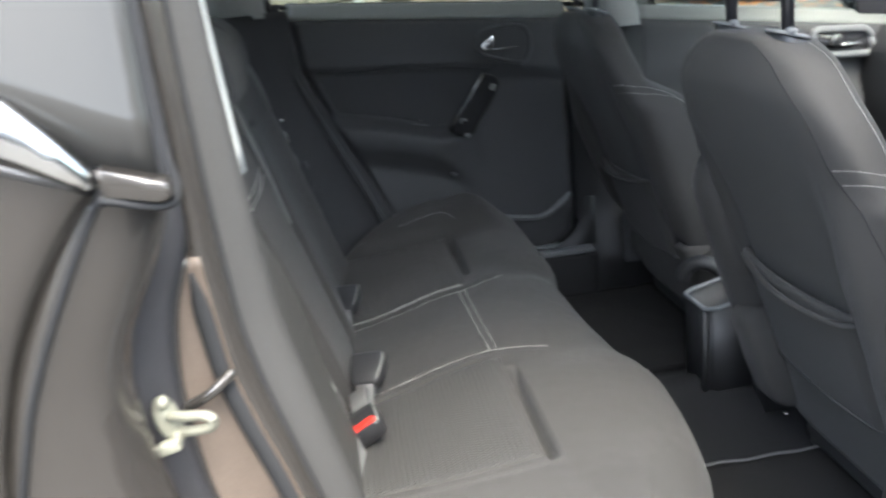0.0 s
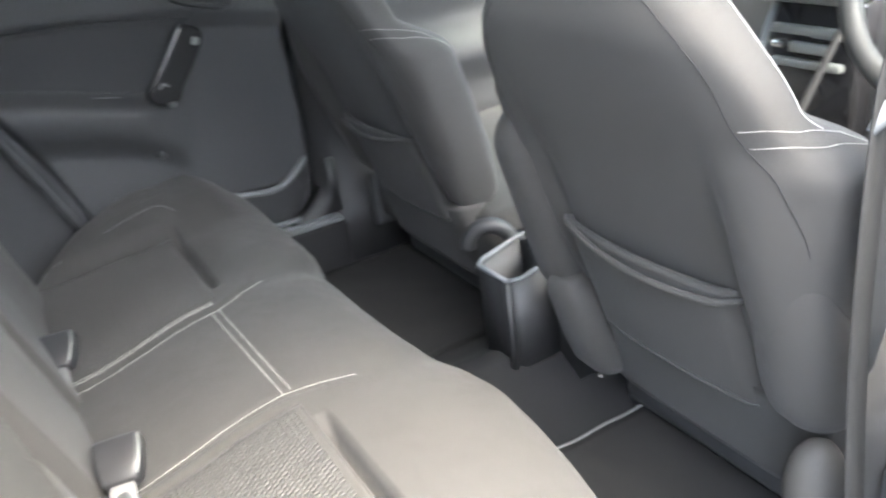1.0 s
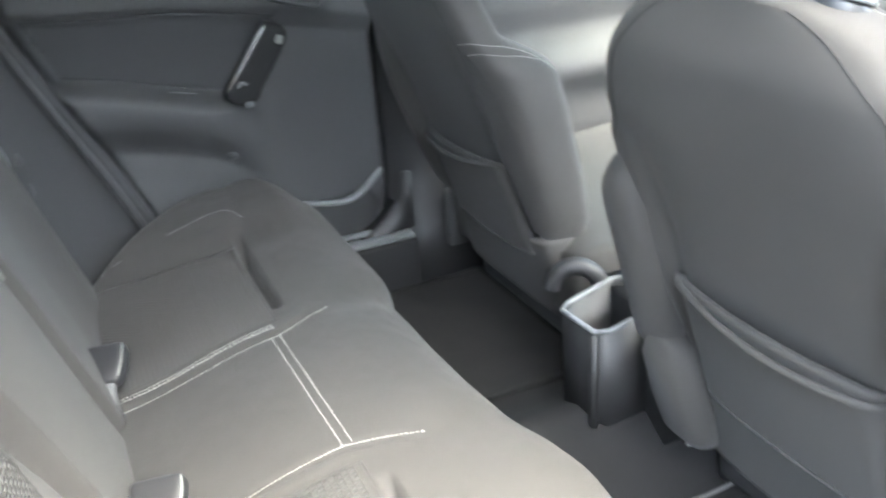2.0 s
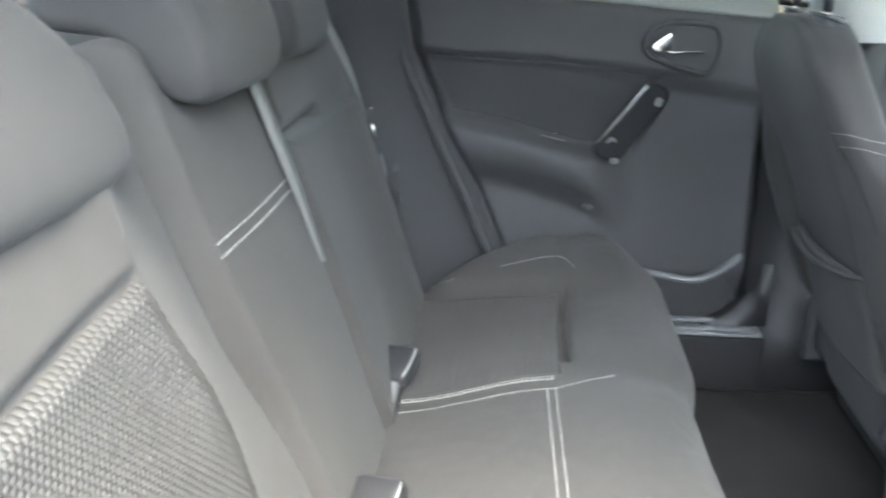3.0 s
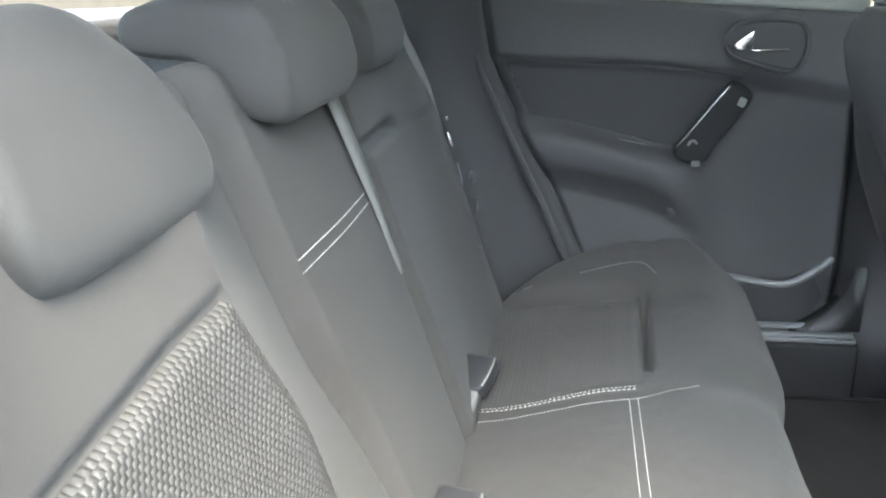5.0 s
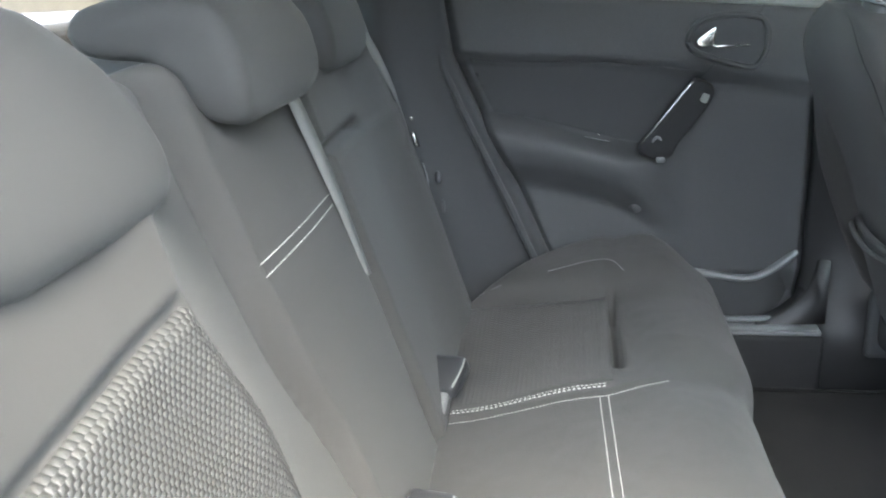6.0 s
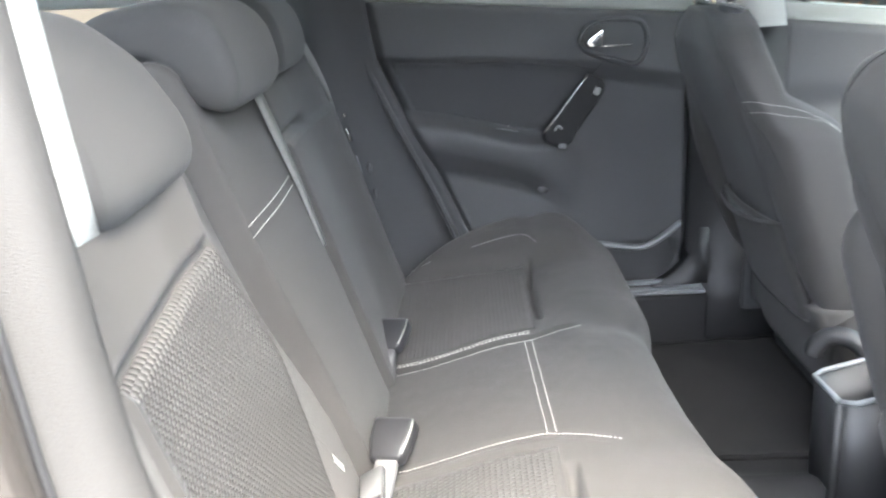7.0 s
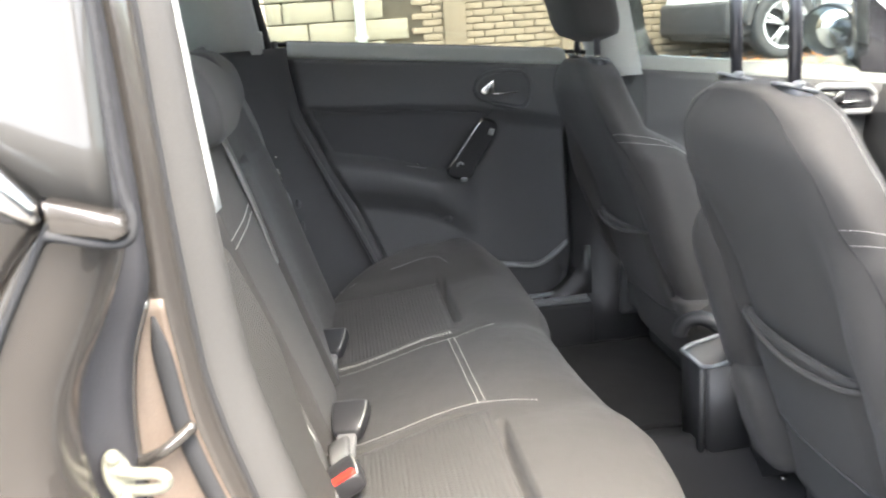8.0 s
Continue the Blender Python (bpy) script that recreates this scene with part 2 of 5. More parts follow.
def stitches(pts_fn, n_dash, length, r=0.0009, fill=0.68):
    """A row of thread dashes along a curve pts_fn(s), s in 0..1 giving a place and the surface's normal."""
    vs, fs = [], []
    for k in range(n_dash):
        a, na = pts_fn(k / n_dash)
        b, nb = pts_fn((k + fill) / n_dash)
        a, b, na = Vector(a), Vector(b), Vector(na).normalized()
        d = b - a
        side = d.cross(na).normalized() * r
        lift = na * r * 1.3
        m = (a + b) / 2 + lift
        i = len(vs)
        vs += [a + side * 0.6, a - side * 0.6, m + side, m - side, b + side * 0.6, b - side * 0.6, a - lift, b - lift, m + lift * 0.6]
        fs += [(i, i + 2, i + 8), (i + 2, i + 4, i + 8), (i + 4, i + 5, i + 8), (i + 5, i + 3, i + 8), (i + 3, i + 1, i + 8), (i + 1, i, i + 8), (i + 6, i + 7, i + 4, i + 2, i), (i + 7, i + 6, i + 1, i + 3, i + 5)]
    return vs, fs


def weave(pos, u0, u1, v0, v1, du, dv, high, inside=None):
    """Rounded knots of a coarse weave in offset rows, on a surface pos(u, v, height)."""
    vs, fs = [], []
    base = [(-0.50, -0.42), (-0.40, -0.74), (0.40, -0.78), (0.50, -0.42), (0.46, 0.62), (-0.46, 0.66)]
    row, v = 0, v0
    while v < v1 - dv * 0.5:
        u = u0 + (du / 2 if row % 2 else 0)
        while u < u1 - du * 0.5:
            cu, cv = u + du / 2, v + dv / 2
            if inside is None or inside(cu, cv):
                i = len(vs)
                vs += [pos(cu + a * du, cv + b * dv, -0.0005) for a, b in base]
                vs += [pos(cu + a * du * 0.80, cv + (b * 0.66 + 0.10) * dv, high * (0.80 + 0.25 * b)) for a, b in base]
                vs.append(pos(cu, cv + 0.16 * dv, high))
                for k in range(6):
                    n = (k + 1) % 6
                    fs += [(i + k, i + n, i + 6 + n, i + 6 + k), (i + 6 + k, i + 6 + n, i + 12)]
            u += du
        v += dv
        row += 1
    return vs, fs


# ---- shell of the car: floor, roof, tailgate, bulkhead ----
def belt_z(x):
    """The height of the window line of the far doors."""
    return 1.062 - 0.095 * x


floor_fn = lambda u, v: (-1.2 + 2.75 * u, -0.70 + 1.40 * v, 0.318 + 0.085 * hump(-0.70 + 1.40 * v, 0.0, 0.10) + 0.004 * math.sin(31 * u) * math.sin(17 * v))
car_floor = part("floor", mesh("floor", *grid(60, 50, floor_fn, back=lambda u, v: (-1.2 + 2.75 * u, -0.70 + 1.40 * v, 0.27))), CARPET)
tagged(car_floor, "black carpeted car floor with a low centre tunnel", "floor", kind="structure")

roof_fn = lambda u, v: (-1.25 + 2.15 * u, -0.58 + 1.16 * v, 1.44 - 0.05 * (2 * v - 1) ** 4 - 0.10 * (2 * u - 1) ** 4)
ceiling = part("ceiling", mesh("ceiling", *grid(24, 16, roof_fn, back=lambda u, v: (-1.25 + 2.15 * u, -0.60 + 1.20 * v, roof_fn(u, v)[2] + 0.05))), HEADLINER)
tagged(ceiling, "pale felt headliner under the car roof", "ceiling", kind="structure")
skin_fn = lambda h: (lambda u, v: (-1.27 + 2.19 * u, -0.61 + 1.22 * v, roof_fn(u, v)[2] + 0.052 + h))
roof = part("roof", mesh("roof", *grid(24, 16, skin_fn(0.012), back=skin_fn(0.002))), PAINT)
tagged(roof, "grey-brown metallic roof panel of the car", "roof", kind="structure")

tailgate = part("wall_tailgate", mesh("wall_tailgate", *box(-1.34, -1.25, -0.62, 0.62, 0.30, 1.04, 0.02)), DOOR_PLASTIC)
tagged(tailgate, "black plastic inner face of the tailgate", "tailgate", kind="structure")
part("window_pane", mesh("window_pane", *grid(6, 6, lambda u, v: (-1.30 + 0.08 * v, -0.56 + 1.12 * u, 1.04 + 0.34 * v), back=lambda u, v: (-1.304 + 0.08 * v, -0.56 + 1.12 * u, 1.04 + 0.34 * v))), GLASS, tailgate).visible_shadow = False
bulkhead = part("wall_bulkhead", mesh("wall_bulkhead", *box(1.52, 1.60, -0.72, 0.72, 0.28, 0.92, 0.02)), CARPET)
tagged(bulkhead, "dark carpeted bulkhead ahead of the front seats", "bulkhead", kind="structure")
windscreen = part("window_windscreen", mesh("window_windscreen", *grid(8, 8, lambda u, v: (1.75 - 0.85 * v, -0.62 + 1.24 * u, 0.94 + 0.42 * v), back=lambda u, v: (1.756 - 0.85 * v, -0.62 + 1.24 * u, 0.944 + 0.42 * v))), GLASS)
windscreen.visible_shadow = False
tagged(windscreen, "clear raked windscreen glass above the dashboard", "window", kind="structure")

# Near front door below its window, B-pillar, sill.
near_door = part("wall_near_front_door", mesh("wall_near_front_door", *grid(30, 20, lambda u, v: (0.50 + 1.10 * u, -0.655 - 0.02 * math.sin(3 * v), 0.32 + v * (belt_z(0.5 + 1.1 * u) - 0.34)), back=lambda u, v: (0.50 + 1.10 * u, -0.82 - 0.03 * math.sin(3 * v), 0.30 + v * (belt_z(0.5 + 1.1 * u) - 0.32)))), DOOR_PLASTIC)
tagged(near_door, "black plastic inner panel of the closed front door", "car door", kind="structure")
b_near = part("pillar_near", mesh("pillar_near", *loft([[(0.44 - 0.06 * k, -0.745 + 0.05 * k * k, z), (0.55 - 0.06 * k, -0.745 + 0.05 * k * k, z), (0.55 - 0.06 * k, -0.67 + 0.05 * k * k, z), (0.44 - 0.06 * k, -0.67 + 0.05 * k * k, z)] for k, z in ((0, 0.32), (0.3, 0.7), (0.6, 1.0), (1.4, 1.40))])), DOOR_PLASTIC)
tagged(b_near, "black trimmed door pillar beside the driver seat", "pillar", kind="structure")
sill_near = part("sill_near", mesh("sill_near", *box(-0.10, 0.50, -0.76, -0.64, 0.30, 0.43, 0.015)), SATIN_GREY)
tagged(sill_near, "grey plastic door sill at the open rear door", "sill", kind="structure")

# ---- far rear door ----
DOOR_REAR = curve_of([1.12, 1.03, 0.933, 0.835, 0.70, 0.59, 0.50, 0.44], [-0.272, -0.264, -0.250, -0.205, -0.14, -0.095, -0.05, 0.0])
INSERT_TOP = curve_of([-0.32, -0.229, -0.156, -0.016, 0.121, 0.253, 0.38], [0.962, 0.961, 0.953, 0.948, 0.933, 0.91, 0.885])
ARM_TOP = curve_of([-0.32, -0.211, -0.103, 0.041, 0.10, 0.38], [0.856, 0.842, 0.822, 0.782, 0.775, 0.775])
ARM_LOW = curve_of([-0.32, -0.19, -0.08, 0.028, 0.063, 0.12, 0.38], [0.765, 0.746, 0.728, 0.70, 0.68, 0.64, 0.62])


def door_y(x, z):
    """How far across the cabin the door's inner face lies."""
    y = 0.628
    zt, za, zl = INSERT_TOP(x), ARM_TOP(x), ARM_LOW(x)
    top = belt_z(x)
    y += 0.045 * step(top - 0.034, top + 0.010, z)  # roll over at the window
    right = step(0.03, 0.16, x)
    y += 0.016 * (1 - step(zt - 0.026, zt, z)) * step(za - 0.010, za + 0.020, z) * (1 - right)  # cloth insert
    arm = (1 - step(za - 0.022, za + 0.010, z)) * step(zl - 0.03, zl + 0.06, z)
    y -= 0.026 * arm * (1 - right)
    y += 0.018 * (1 - step(zl - 0.03, zl + 0.035, z)) * (1 - right)
    y += 0.018 * right * (1 - step(zt - 0.040, zt + 0.004, z))
    y += 0.02 * (1 - step(0.50, 0.56, z))
    return y


def door_xz(u, v):
    z = 0.44 + v * (belt_z(0.0) + 0.012 - 0.44)
    xr = DOOR_REAR(z)
    x = xr + (0.362 - xr) * u
    z += v * (belt_z(x) - belt_z(0.0))
    return x, z


def door_front(u, v):
    x, z = door_xz(u, v)
    edge = 0.012 * (1 - step(0.0, 0.03, u)) + 0.02 * step(0.97, 1.0, u)
    return x, door_y(x, z) + edge, z


def door_back(u, v):
    x, z = door_xz(u, v)
    return x, 0.79 - 0.06 * step(0.9, 1.12, z), z


door = thing("door_1", (0.05, 0.70, 0.44), "black rear car door with cloth insert, armrest and chrome handle, closed", "car door", kind="structure")
part("door_panel", mesh("door_panel", *grid(120, 150, door_front, back=door_back)), DOOR_PLASTIC, door)


def insert_fn(h):
    def f(u, v):
        x = -0.225 + 0.50 * u
        lo, hi = ARM_TOP(x) + 0.014, INSERT_TOP(x) - 0.014
        lo = max(lo, 0.80 + 1.22 * (x - 0.085)) if x > 0.07 else lo
        hi = max(hi, lo + 0.002)
        z = lo + v * (hi - lo)
        x = max(x, DOOR_REAR(z) + 0.03)
        return x, door_y(x, z) - h, z
    return f


part("cloth_insert", mesh("cloth_insert", *grid(50, 24, insert_fn(0.003), back=insert_fn(-0.004))), DOOR_INSERT, door, "dark cloth insert")

# Grab blade that rises from the armrest, with a bright edge and its switch.
blade = [(0.066, 0.792), (0.084, 0.812), (0.113, 0.849), (0.150, 0.897), (0.158, 0.902), (0.178, 0.895), (0.185, 0.886), (0.184, 0.872), (0.160, 0.832), (0.131, 0.794), (0.118, 0.772), (0.092, 0.768), (0.070, 0.778)]
blade = [(q[0], q[2]) for q in smooth_path([(x, 0, z) for x, z in blade + blade[:1]], 53)[:52]]
grab = part("grab_handle", mesh("grab_handle", *plate([(x, z) for x, z in blade], (0, 0.632, 0), (1, 0, 0), (0, 0, 1), 0.030, 0.008)), MATT_BLACK, door, "black plastic grab blade")
part("edge_trim", mesh("edge_trim", *tube(smooth_path([(0.068, 0.603, 0.796), (0.085, 0.602, 0.816), (0.113, 0.602, 0.852), (0.136, 0.602, 0.882), (0.150, 0.603, 0.899)], 24), [0.0008 + 0.0010 * math.sin(math.pi * (0.12 + 0.8 * i / 23)) for i in range(24)], 6)), CHROME, grab, "bright edge line")
part("window_switch", mesh("window_switch", *plate(rounded(0.012, 0.015, 0.003), (0.170, 0.603, 0.872), (0.92, 0, -0.38), (0.38, 0, 0.92), 0.005, 0.002)), CAPPING, grab, "bright grey window switch")
part("blade_foot", mesh("blade_foot", *tube(smooth_path([(0.088, 0.604, 0.800), (0.095, 0.599, 0.809), (0.103, 0.604, 0.803)], 10), 0.0024, 6)), SATIN_GREY, grab)
# Small bright dot on the armrest's top edge.
part("bright_dot", mesh("bright_dot", *ball((-0.001, 0.600, 0.8150), 0.0028, 0.002, 0.002, 10, 6)), CHROME, door)
part("armrest_line", mesh("armrest_line", *tube([(-0.026, 0.603, 0.8115), (-0.004, 0.603, 0.807), (0.018, 0.604, 0.802)], [0.0006, 0.0010, 0.0006], 6)), SATIN_GREY, door)
# Small grey block that stands in for a highlight below the blade.
part("bracket_glint", mesh("bracket_glint", *box(0.095, 0.110, 0.598, 0.606, 0.764, 0.774, 0.003)), SATIN_GREY, door)

# Door opener in its pear-shaped recess.
ring = [(0.141, 0.962), (0.148, 0.982), (0.168, 0.997), (0.200, 1.002), (0.236, 1.000), (0.258, 0.992), (0.268, 0.966), (0.262, 0.934), (0.246, 0.918), (0.214, 0.924), (0.176, 0.936), (0.152, 0.947), (0.141, 0.962)]
ring = [q for q in smooth_path([(x, 0.622, z) for x, z in ring], 49)]
part("handle_bezel", mesh("handle_bezel", *tube(ring, 0.0050, 8, up=(0, 1, 0))), DOOR_PLASTIC, door)
r_c = Vector((0.205, 0.622, 0.961))
part("handle_bowl", mesh("handle_bowl", *loft([[r_c + (q - r_c) * k + Vector((0, dy, 0)) for q in ring[:48]] for k, dy in ((1.0, -0.001), (0.85, 0.0005), (0.5, 0.0012), (0.02, 0.0015))], caps=False)), DOOR_PLASTIC, door)
opener = part("door_handle", mesh("door_handle", *plate([(0.0, -0.003), (0.006, -0.009), (0.016, -0.010), (0.030, -0.008), (0.032, 0.021), (0.030, 0.022), (0.016, 0.014), (0.004, 0.005)], (0.152, 0.618, 0.963), (1, 0, 0), (0, 0, 1), 0.010, 0.003)), CHROME, door, "chrome door opener")
part("lever", mesh("lever", *box(0.180, 0.236, 0.604, 0.612, 0.9525, 0.9560, 0.0015)), CHROME, opener)

# Bottle pocket with a pale lip.
lip = smooth_path([(0.120, 0.650, 0.556), (0.198, 0.640, 0.548), (0.266, 0.636, 0.541), (0.310, 0.638, 0.560), (0.348, 0.650, 0.588)], 24)
pocket = part("pocket_lip", mesh("pocket_lip", *tube(lip, 0.0085, 8, 0.8)), SATIN_GREY, door, "satin grey pocket lip")
part("pocket", mesh("pocket", *grid(24, 10, lambda u, v: (lip[round(u * 23)][0], lip[round(u * 23)][1] + 0.004 + 0.02 * v, lip[round(u * 23)][2] - 0.004 - 0.10 * v), back=lambda u, v: (lip[round(u * 23)][0], lip[round(u * 23)][1] + 0.02 + 0.02 * v, lip[round(u * 23)][2] - 0.004 - 0.10 * v))), DOOR_PLASTIC, door)
part("inner_knob", mesh("inner_knob", *ball((0.066, 0.640, 0.676), 0.012, 0.010, 0.012)), DOOR_PLASTIC, door)
pane = part("window_pane", mesh("window_pane", *grid(10, 6, lambda u, v: (-0.30 + 0.72 * u, 0.690 - 0.11 * v, belt_z(-0.30 + 0.72 * u) - 0.01 + 0.36 * v), back=lambda u, v: (-0.30 + 0.72 * u, 0.694 - 0.11 * v, belt_z(-0.30 + 0.72 * u) - 0.01 + 0.36 * v))), GLASS, door)
pane.visible_shadow = False
cap_fn = lambda h: (lambda u, v: (-0.262 + 0.620 * u, 0.634 + 0.038 * v, belt_z(-0.262 + 0.620 * u) - 0.020 + 0.026 * math.sin(v * math.pi / 2) + h))
part("top_capping", mesh("top_capping", *grid(40, 8, cap_fn(0.004), back=cap_fn(-0.006))), CAPPING, door, "pale satin top capping")
part("window_seal", mesh("window_seal", *tube([(-0.30 + 0.72 * i / 20, 0.675, belt_z(-0.30 + 0.72 * i / 20) + 0.004) for i in range(21)], 0.006, 6)), RUBBER, door)
part("window_frame", mesh("window_frame", *tube(smooth_path([(-0.300, 0.664, 1.07), (-0.312, 0.655, 1.14), (-0.325, 0.625, 1.25), (-0.315, 0.59, 1.36), (-0.20, 0.575, 1.39), (0.38, 0.575, 1.39)], 30), 0.010, 8)), RUBBER, door)

# Door seal and the trim over the wheel arch behind it.
seal_pts = [(DOOR_REAR(z) - 0.016, 0.618 - 0.03 * step(1.0, 0.7, z), z) for z in np.linspace(1.10, 0.46, 40).tolist()]
far_seal = part("door_seal", mesh("door_seal", *tube(seal_pts, 0.0065, 8, up=(0, 1, 0))), DOOR_INSERT)
tagged(far_seal, "black rubber seal along the rear door opening", "door seal", kind="structure")


def arch_fn(off):
    def f(u, v):
        z = 0.42 + 0.665 * v
        x1 = DOOR_REAR(z) + 0.004
        x = -0.62 + (x1 + 0.62) * u
        y = 0.600 - 0.05 * (1 - step(0.6, 1.0, v)) * (1 - u) + 0.014 * math.sin(u * 9 - 1.5 * v) - 0.02 * hump(u, 0.72, 0.10)
        return x, y + off, z
    return f


arch = part("trim_wheel_arch", mesh("trim_wheel_arch", *grid(50, 40, arch_fn(0), back=arch_fn(0.10))), DOOR_INSERT)
tagged(arch, "black plastic trim over the rear wheel arch", "trim", kind="structure")

# Pale rear quarter trim above it with a fixed window.
quarter = part("trim_quarter", mesh("trim_quarter", *join(
    grid(30, 8, lambda u, v: (-1.25 + 0.94 * u, 0.600 - 0.015 * v, 1.072 + 0.02 * (1 - u) + v * (0.05 + 0.05 * (1 - u))), back=lambda u, v: (-1.25 + 0.94 * u, 0.66 - 0.015 * v, 1.072 + 0.02 * (1 - u) + v * (0.05 + 0.05 * (1 - u)))),
    loft([[(-0.312 - 0.03 * k, 0.585 - 0.05 * k, 1.076 + 0.32 * k), (-0.46 - 0.02 * k, 0.578 - 0.05 * k, 1.076 + 0.32 * k), (-0.46 - 0.02 * k, 0.66 - 0.06 * k, 1.076 + 0.32 * k), (-0.312 - 0.03 * k, 0.66 - 0.06 * k, 1.076 + 0.32 * k)] for k in (0, 0.25, 0.5, 0.75, 1.0)]),
    loft([[(-0.95 - 0.10 * k, 0.60 - 0.05 * k, 1.10 + 0.30 * k), (-1.25 + 0.05 * k, 0.60 - 0.05 * k, 1.10 + 0.30 * k), (-1.25 + 0.05 * k, 0.66 - 0.05 * k, 1.10 + 0.30 * k), (-0.95 - 0.10 * k, 0.66 - 0.05 * k, 1.10 + 0.30 * k)] for k in (0, 0.5, 1.0)]))), PALE_TRIM)
tagged(quarter, "pale grey rear quarter trim round a small fixed window", "pillar trim", kind="structure")
quarter_glass = part("window_quarter", mesh("window_quarter", *grid(6, 4, lambda u, v: (-0.98 + 0.54 * u, 0.66 - 0.04 * v, 1.15 + 0.2 * v), back=lambda u, v: (-0.98 + 0.54 * u, 0.664 - 0.04 * v, 1.15 + 0.2 * v))), GLASS)
quarter_glass.visible_shadow = False
tagged(quarter_glass, "small fixed rear quarter window glass", "window", kind="structure")
shelf = part("parcel_shelf", mesh("parcel_shelf", *grid(20, 10, lambda u, v: (-1.22 + 0.70 * u, -0.58 + 1.16 * v, 0.985 + 0.01 * math.sin(6 * u)), back=lambda u, v: (-1.22 + 0.70 * u, -0.58 + 1.16 * v, 0.965))), CARPET)
tagged(shelf, "dark felt parcel shelf behind the rear seats", "parcel shelf")
near_quarter = part("trim_near_quarter", mesh("trim_near_quarter", *join(box(-1.25, -0.36, -0.64, -0.58, 0.32, 1.08, 0.01), box(-1.25, -0.95, -0.64, -0.56, 1.08, 1.42, 0.01))), DOOR_PLASTIC)
tagged(near_quarter, "black plastic load bay side trim", "trim", kind="structure")

# ---- far side sill, B-pillar, front door ----
sill = thing("sill_far", (0.25, 0.64, 0.30), "black plastic door sill with two shiny ridges", "sill", kind="structure")
part("sill_body", mesh("sill_body", *box(-0.05, 0.40, 0.60, 0.74, 0.30, 0.444, 0.012)), MATT_BLACK, sill)
part("tread_plate", mesh("tread_plate", *box(0.10, 0.392, 0.603, 0.660, 0.442, 0.452, 0.004)), SATIN_GREY, sill, "satin grey tread plate")
for y0, z0 in ((0.612, 0.452), (0.640, 0.458)):
    part("ridge", mesh("ridge", *tube([(0.02, y0, z0), (0.2, y0, z0), (0.385, y0, z0 + 0.004)], 0.009, 8, 0.6)), SATIN_GREY, sill, "satin grey sill ridge")
pillar = thing("pillar_far", (0.46, 0.66, 0.30), "door pillar with black lower and pale grey upper trim", "pillar", kind="structure")
part("lower_trim", mesh("lower_trim", *loft([[(a, 0.655 + q, z), (b, 0.655 + q, z), (b, 0.74, z), (a, 0.74, z)] for z, a, b, q in ((0.30, 0.33, 0.60, -0.05), (0.45, 0.366, 0.57, -0.03), (0.56, 0.365, 0.545, -0.015), (0.75, 0.365, 0.54, -0.012), (0.968, 0.367, 0.535, -0.025))])), CONSOLE, pillar)
gus = [(q[0], q[2]) for q in smooth_path([(0.285, 0, 0.452), (0.320, 0, 0.470), (0.350, 0, 0.497), (0.372, 0, 0.530), (0.384, 0, 0.575)], 16)]
part("foot_gusset", mesh("foot_gusset", *plate(gus + [(0.402, 0.575), (0.402, 0.446), (0.285, 0.446)], (0, 0.660, 0), (1, 0, 0), (0, 0, 1), 0.034, 0.0)), CONSOLE, pillar)
part("upper_trim", mesh("upper_trim", *loft([[(a, y0, z), (b, y0, z), (b, y0 + 0.08, z), (a, y0 + 0.08, z)] for z, a, b, y0 in ((0.972, 0.422, 0.523, 0.605), (1.14, 0.390, 0.488, 0.598), (1.28, 0.36, 0.455, 0.57), (1.41, 0.34, 0.44, 0.53))])), PALE_TRIM, pillar, "pale grey upper pillar trim")


def front_door_fn(off):
    def f(u, v):
        x = 0.538 + 1.05 * u
        top = 1.003 - 0.128 * (x - 0.537) + 0.004
        z = 0.36 + v * (top - 0.36)
        y = 0.655 + 0.05 * step(top - 0.040, top + 0.008, z) + 0.015 * (1 - step(0.80, 0.86, z)) - 0.035 * hump(z, 0.72, 0.05) + 0.02 * (1 - step(0.5, 0.6, z))
        return x, y + off * (1 - 0.3 * v), z
    return f


fdoor = thing("door_2", (1.0, 0.70, 0.36), "black front passenger door with pale top roll and grey handle surround", "car door", kind="structure")
part("door_panel", mesh("door_panel", *grid(60, 70, front_door_fn(0), back=front_door_fn(0.15))), DOOR_PLASTIC, fdoor)
fcap = lambda h: (lambda u, v: (0.545 + 0.80 * u, 0.664 + 0.040 * v, 1.007 - 0.128 * (0.008 + 0.80 * u) - 0.026 + 0.030 * math.sin(v * math.pi / 2) + h))
part("top_capping", mesh("top_capping", *grid(40, 8, fcap(0.004), back=fcap(-0.006))), CAPPING, fdoor, "pale satin top capping")
bz = rounded(0.150, 0.062, 0.022, 5)
bz3 = [Vector((1.045 + a - 0.25 * b, 0.648, 0.872 + b - 0.06 * a)) for a, b in bz]
part("handle_surround", mesh("handle_surround", *tube(bz3 + bz3[:1], 0.0085, 8, up=(0, 1, 0))), SATIN_GREY, fdoor, "satin grey handle surround")
part("handle_bowl", mesh("handle_bowl", *plate([(a * 0.95, b * 0.95) for a, b in bz], (1.045, 0.651, 0.872), (1, 0, -0.06), (-0.25, 0, 1), 0.004)), GLOSS_BLACK, fdoor)
part("door_handle", mesh("door_handle", *plate([(0, -0.012), (0.028, -0.014), (0.030, 0.014), (0.012, 0.010)], (1.005, 0.646, 0.880), (1, 0, 0), (0, 0, 1), 0.01, 0.003)), CHROME, fdoor, "chrome door opener")
part("lever", mesh("lever", *box(1.035, 1.085, 0.636, 0.644, 0.862, 0.868, 0.002)), CHROME, fdoor)
